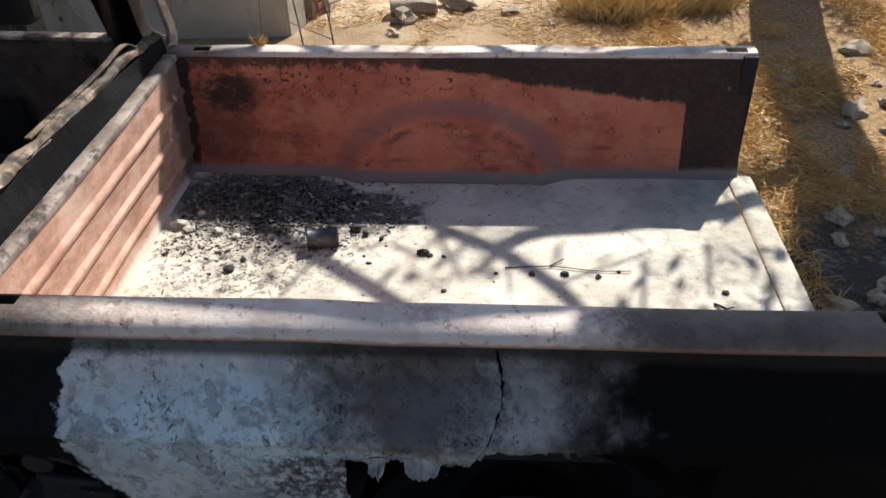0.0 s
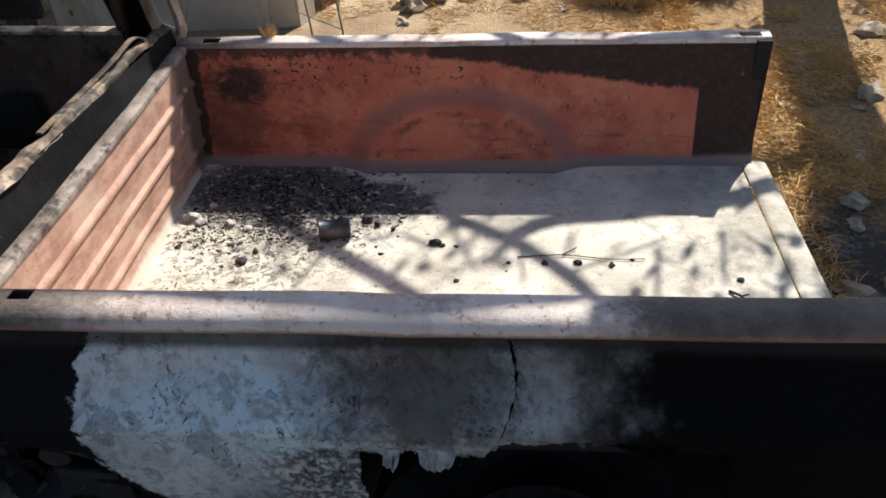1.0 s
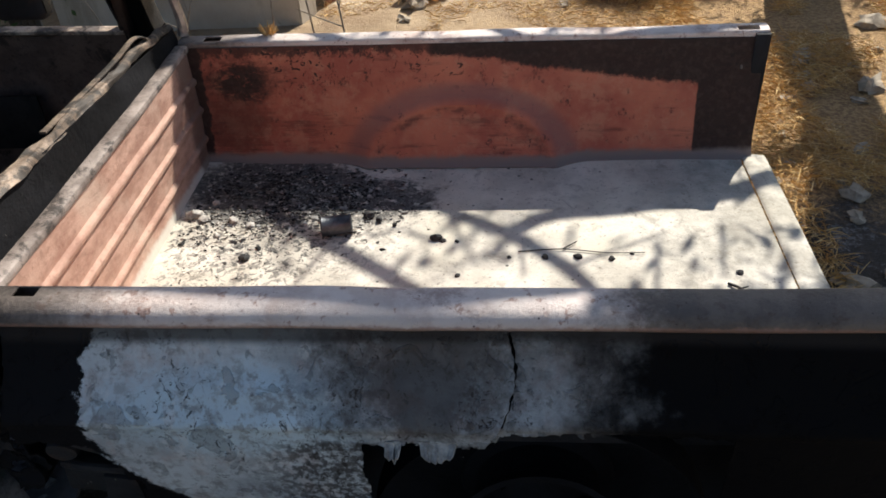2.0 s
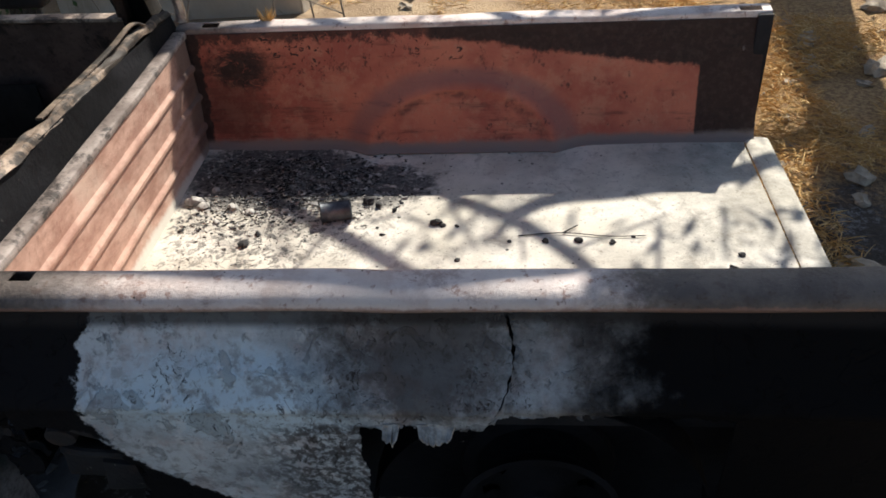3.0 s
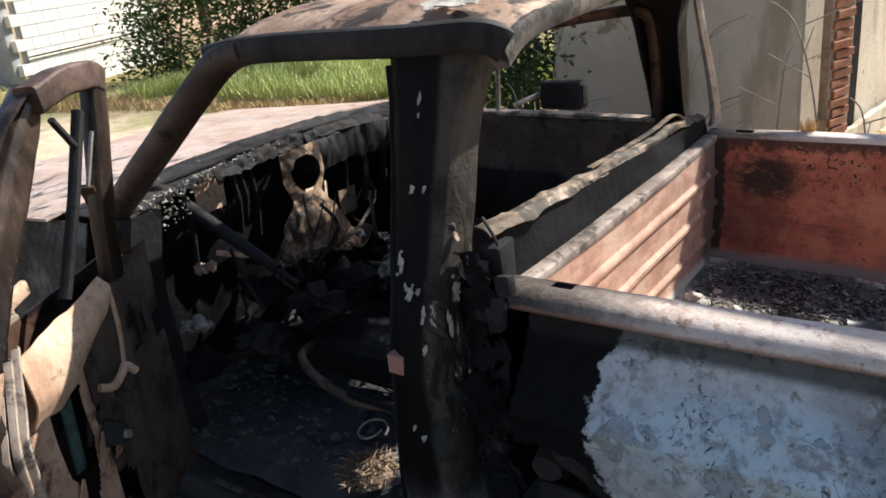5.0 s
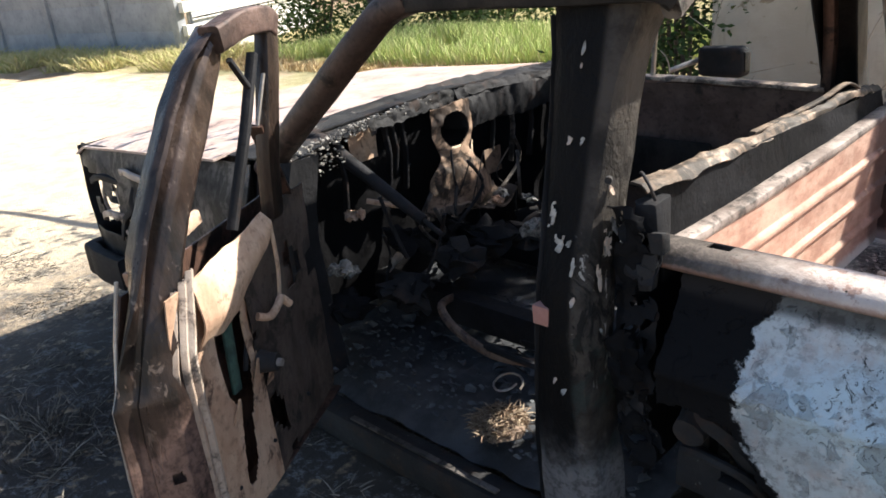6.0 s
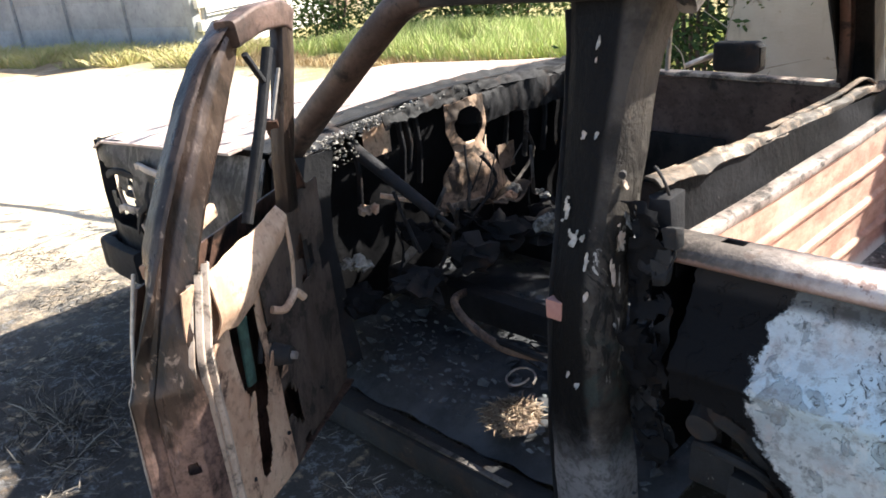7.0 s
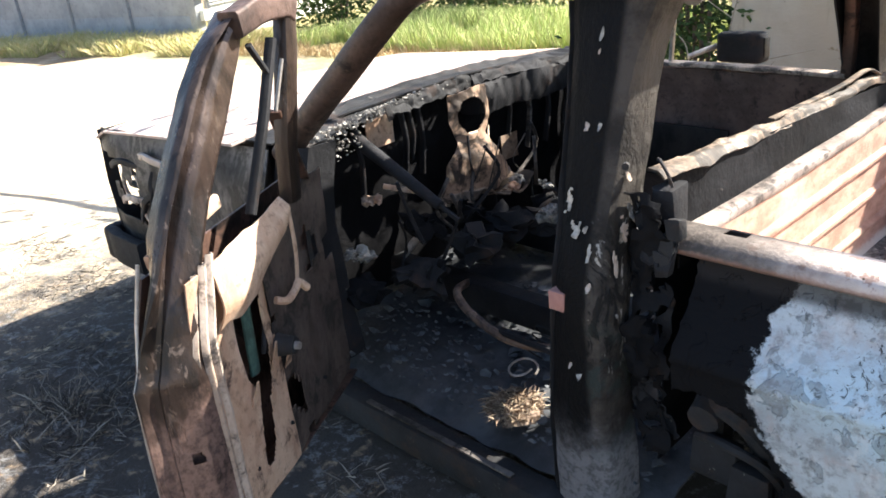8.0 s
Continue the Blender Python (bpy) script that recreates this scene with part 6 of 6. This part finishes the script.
shade = thing("shade_tree", "half-bare tree leaning over the truck", "tree", (0, 0, 0), "trees")
tb = Vector((3.6, 5.75, 0.0))
st = part("trunk", tube(spline([tb, over(3.12, 3.7, 0.05, 2.3), over(2.90, 2.1, 0.05, 4.4), over(2.35, 0.35, 1.0, 5.4), over(1.85, -0.12, 1.0, 6.0), over(1.2, -0.9, 0.6, 6.6)], 30), 0.26, 0.20, 14), BARK, shade)
K = 3.5
part("limb", tube(spline([over(2.84, 2.4, 0.05, 4.2), over(2.9, 1.9, 0.56, K), over(2.2, 1.30, 0.56, K), over(1.70, 1.13, 0.56, K), over(1.375, 1.066, 0.56, K), over(1.215, 0.94, 0.56, K)], 40), 0.06, 0.030), BARK, st)
part("limb", tube(spline([over(0.80, 1.32, 0.56, K + 0.1), over(0.98, 1.11, 0.56, K), over(1.215, 0.94, 0.56, K), over(1.40, 0.752, 0.56, K), over(1.50, 0.58, 0.56, K), over(1.62, 0.30, 0.56, K), over(1.72, 0.0, 0.56, K)], 40), 0.026, 0.026), BARK, st)
part("limb", tube(spline([over(-0.1, 1.5, 0.56, K), over(0.2, 1.2, 0.56, K), over(0.364, 1.055, 0.56, K), over(0.585, 0.885, 0.56, K), over(0.848, 0.673, 0.56, K), over(1.15, 0.42, 0.56, K), over(1.72, 0.0, 0.56, K)], 40), 0.030, 0.028), BARK, st)
# Bough added out of view to shade the front panel's far corner.
part("limb", tube(spline([over(0.02, 1.07, 0.54, K), over(-0.02, 1.20, 0.72, K), over(-0.02, 1.36, 0.93, K), over(-0.02, 1.50, 1.12, K), over(-0.02, 1.80, 1.6, K), over(0.3, 2.5, 2.2, K + 0.2), over(1.5, 3.0, 1.5, 4.2), over(2.87, 2.4, 0.05, 4.2)], 60), 0.04, 0.10, 10), BARK, st)
part("limb", tube(spline([over(0.0, 0.07, 1.0, K), over(0.333, 0.05, 1.0, K), over(0.72, 0.016, 1.0, K), over(1.0, 0.0, 1.0, K), over(1.185, 0.022, 1.0, K), over(1.43, 0.075, 1.0, K), over(1.9, 0.35, 1.0, K)], 40), 0.042, 0.046), BARK, st)
part("limb", tube(spline([over(1.42, 0.03, 1.0, K), over(1.6, 0.005, 1.0, K + 0.2), over(1.9, 0.005, 1.0, K + 0.5), over(2.35, 0.05, 1.0, 5.4)], 24), 0.062, 0.085, 10), BARK, st)
part("limb", tube(spline([over(-0.1, 1.5, 0.56, K), over(-2.0, 1.3, 0.3, K), over(-3.6, 0.8, 0.05, K), over(-4.9, 0.45, 0.05, K), over(-6.2, 0.1, 0.05, K)], 30), 0.05, 0.03, 8), BARK, st)
for a, b in (((1.72, 0.9), (1.62, 0.30)), ((1.62, 0.6), (1.95, 0.45)), ((1.85, 0.30), (1.6, 0.12)), ((1.95, 1.0), (1.9, 0.7)), ((0.85, 0.96), (0.98, 0.88)), ((0.72, 0.93), (0.86, 0.99)), ((1.25, 0.95), (1.26, 0.70)), ((1.40, 0.75), (1.75, 0.95)), ((0.585, 0.885), (0.50, 0.62)), ((0.98, 1.11), (1.10, 0.76))):
    part("twig", tube([over(*a, 0.56, K), over(*b, 0.56, K - 0.05)], 0.010, 0.006, 6), BARK, st)
random.seed(90)
cb = bmesh.new()
# Last two clumps are added to keep the sun out of the far window.
for x, y, z, sx, n in ((1.62, -0.02, 1.0, 0.25, 500), (2.25, 0.05, 0.9, 0.6, 700), (2.0, 0.55, 0.56, 0.40, 220), (3.1, 1.5, 0.1, 0.8, 1500), (3.5, 1.2, 0.1, 0.8, 700), (2.75, 0.6, 0.1, 0.7, 900), (2.95, 3.9, 0.1, 0.4, 500), (3.7, 4.8, 0.1, 0.6, 700), (0.75, 1.60, 1.03, 0.2, 130), (1.45, 1.60, 1.03, 0.3, 170), (-0.6, -0.1, 1.0, 0.5, 90), (-1.4, 0.4, 1.0, 0.7, 90), (-2.8, -1.1, 0.1, 0.8, 300), (-4.9, 0.3, 0.05, 0.7, 260), (-5.6, -0.6, 0.05, 0.8, 220), (-0.98, 1.52, 1.18, 0.34, 700), (-0.66, 1.55, 1.22, 0.34, 700)):
    leaf_cloud(cb, over(x, y, z, K + 0.3), (sx, sx * 0.75, 0.5), n, 0.055)
part("crown", cb, LEAF, shade, "thin crown of small leaves")

# ---- stones, straw, grass ----
random.seed(61)
SPOTS = [(2.79, 2.95, 0.05), (3.02, 3.50, 0.07), (2.95, 3.72, 0.06), (2.84, 1.96, 0.07), (3.3, 3.12, 0.10), (3.55, 3.2, 0.09), (3.1, 1.35, 0.09), (2.95, 1.10, 0.10), (3.4, 1.5, 0.12), (2.6, 1.3, 0.07), (3.3, 2.4, 0.08),
         (0.5, 4.6, 0.12), (0.9, 4.9, 0.16), (1.3, 4.75, 0.07), (1.6, 4.5, 0.06), (0.45, 4.3, 0.06), (3.6, 4.0, 0.10), (3.8, 3.4, 0.2), (2.3, 4.4, 0.05), (-5.0, 6.2, 0.15), (-6.0, 6.6, 0.12), (-4.6, 6.5, 0.10), (-7.2, 6.1, 0.13), (2.5, 2.1, 0.04), (2.62, 2.3, 0.035), (2.45, 1.75, 0.03)]
SPOTS += [(random.uniform(2.35, 3.7), random.uniform(0.9, 3.6), random.uniform(0.02, 0.06)) for k in range(44)]
for k, (x, y, s) in enumerate(SPOTS):
    ob = part("stone", lump((0, 0, 0), (s, s * random.uniform(0.6, 0.9), s * random.uniform(0.35, 0.6)), k * 1.9, sub=2, amp=0.95), STONE, angle=12)
    ob.location = (x, y, ground_height(x, y) + s * 0.15)
    ob.rotation_euler = (0, 0, k)
    tagged(ob, "rough pale stone lying in the straw" if y > 2.2 else "sooty stone on burnt ground", "stone", "stones")
log = thing("log", "weathered grey log lying in the sand", "log", (0.55, 4.72, 0.10))
part("wood", rough_up(tube(spline([(-0.16, -0.02, 0), (0, 0, 0.01), (0.18, 0.04, 0.0)], 12), 0.075, 0.06, 10), 0.014, 9), PALE_BARK, log)


def strew(n, x0, x1, y0, y1, l0, l1, seed, keep=None, lift=0.03):
    random.seed(seed)
    out = []
    while len(out) < n:
        x, y = random.uniform(x0, x1), random.uniform(y0, y1)
        if keep and not keep(x, y):
            continue
        a, l = random.uniform(0, 6.28), random.uniform(l0, l1)
        p = Vector((x, y, ground_height(x, y) + random.uniform(0.0, lift)))
        out.append((p, p + Vector((l * math.cos(a), l * math.sin(a), random.uniform(-0.01, 0.03))), random.uniform(0.0012, 0.0032)))
    return out


def tufted(x, y):
    return noise.noise(Vector((x * 1.6, y * 1.6, 5))) > -0.05


loose_blades("straw_litter", STRAW, "golden straw littering the dry ground", "straw", strew(34000, 2.22, 5.0, 1.2, 6.3, 0.025, 0.11, 1, lambda x, y: (tufted(x, y) or x + 0.3 * y < 3.7) and (y > 2.0 or x < 2.62), 0.07))
loose_blades("straw_litter", STRAW, "thin straw on sandy ground", "straw", strew(9000, -0.2, 2.8, 2.6, 6.5, 0.03, 0.10, 2, tufted))
loose_blades("singed_straw", BURNTGRASS, "singed grey straw on charred ground", "straw", strew(6000, -4.8, -0.6, -2.4, 0.0, 0.02, 0.09, 3, lambda x, y: noise.noise(Vector((x * 2.6, y * 2.6, 9))) > 0.05))


def stand(n, where, h0, h1, w, seed, droop=0.35):
    random.seed(seed)
    out = []
    while len(out) < n:
        p = where(random.random(), random.random())
        if p is None:
            continue
        x, y = p
        h = random.uniform(h0, h1)
        a = Vector((x, y, ground_height(x, y) - 0.02))
        out.append((a, a + Vector((random.gauss(0, droop) * h, random.gauss(0, droop) * h, h)), w * random.uniform(0.6, 1.4)))
    return out


def band(ax, ay, bx, by, depth):
    d = Vector((bx - ax, by - ay)).normalized()
    n = Vector((-d.y, d.x))
    def where(u, v):
        q = Vector((lerp(ax, bx, u), lerp(ay, by, u))) + n * depth * (v - 0.5)
        return (q.x, q.y) if noise.noise(Vector((q.x * 0.9, q.y * 0.9, 2))) > -0.25 else None
    return where


PALEGRASS = blades("pale_dry_grass", (0.76, 0.58, 0.30), (0.62, 0.43, 0.19), (0.84, 0.70, 0.44))
loose_blades("verge_grass", VERGE, "sunlit green grass verge below the walls", "grass", stand(14000, band(-18.5, 3.4, -11.0, 5.6, 1.3), 0.06, 0.34, 0.007, 5, 0.6))
loose_blades("field_grass", GRASS, "bright green field grass behind the truck", "grass", stand(30000, band(-10.2, 7.0, -3.8, 7.7, 2.6), 0.12, 0.36, 0.006, 6))
loose_blades("dry_verge", DRYGRASS, "yellowed dry grass along the verge", "grass", stand(6000, band(-13.0, 5.0, -4.0, 6.3, 0.7), 0.05, 0.16, 0.006, 7))
loose_blades("dry_field", PALEGRASS, "pale dry grass beyond the yard", "grass", stand(15000, band(0.0, 8.6, 8.0, 8.2, 1.8), 0.12, 0.5, 0.004, 8, 0.45))
loose_blades("far_meadow", GRASS, "green meadow behind the dry grass", "grass", stand(12000, band(-1.0, 11.6, 9.0, 11.4, 3.6), 0.3, 0.7, 0.010, 9, 0.3))
loose_blades("dry_clump", PALEGRASS, "golden clump of dry bushy grass", "grass", stand(2600, lambda u, v: (2.15 + 0.45 * math.cos(6.28 * u) * v, 4.85 + 0.3 * math.sin(6.28 * u) * v), 0.12, 0.42, 0.0035, 10, 0.6))
loose_blades("dry_clump", PALEGRASS, "golden clump of dry bushy grass", "grass", stand(2200, lambda u, v: (2.7 + 0.4 * math.cos(6.28 * u) * v, 5.1 + 0.3 * math.sin(6.28 * u) * v), 0.12, 0.45, 0.0035, 11, 0.6))
loose_blades("dry_clump", BURNTGRASS, "singed clump of dry grass on burnt ground", "grass", stand(420, lambda u, v: (-2.35 + 0.35 * math.cos(6.28 * u) * v, -0.85 + 0.25 * math.sin(6.28 * u) * v), 0.03, 0.11, 0.003, 12, 0.9))
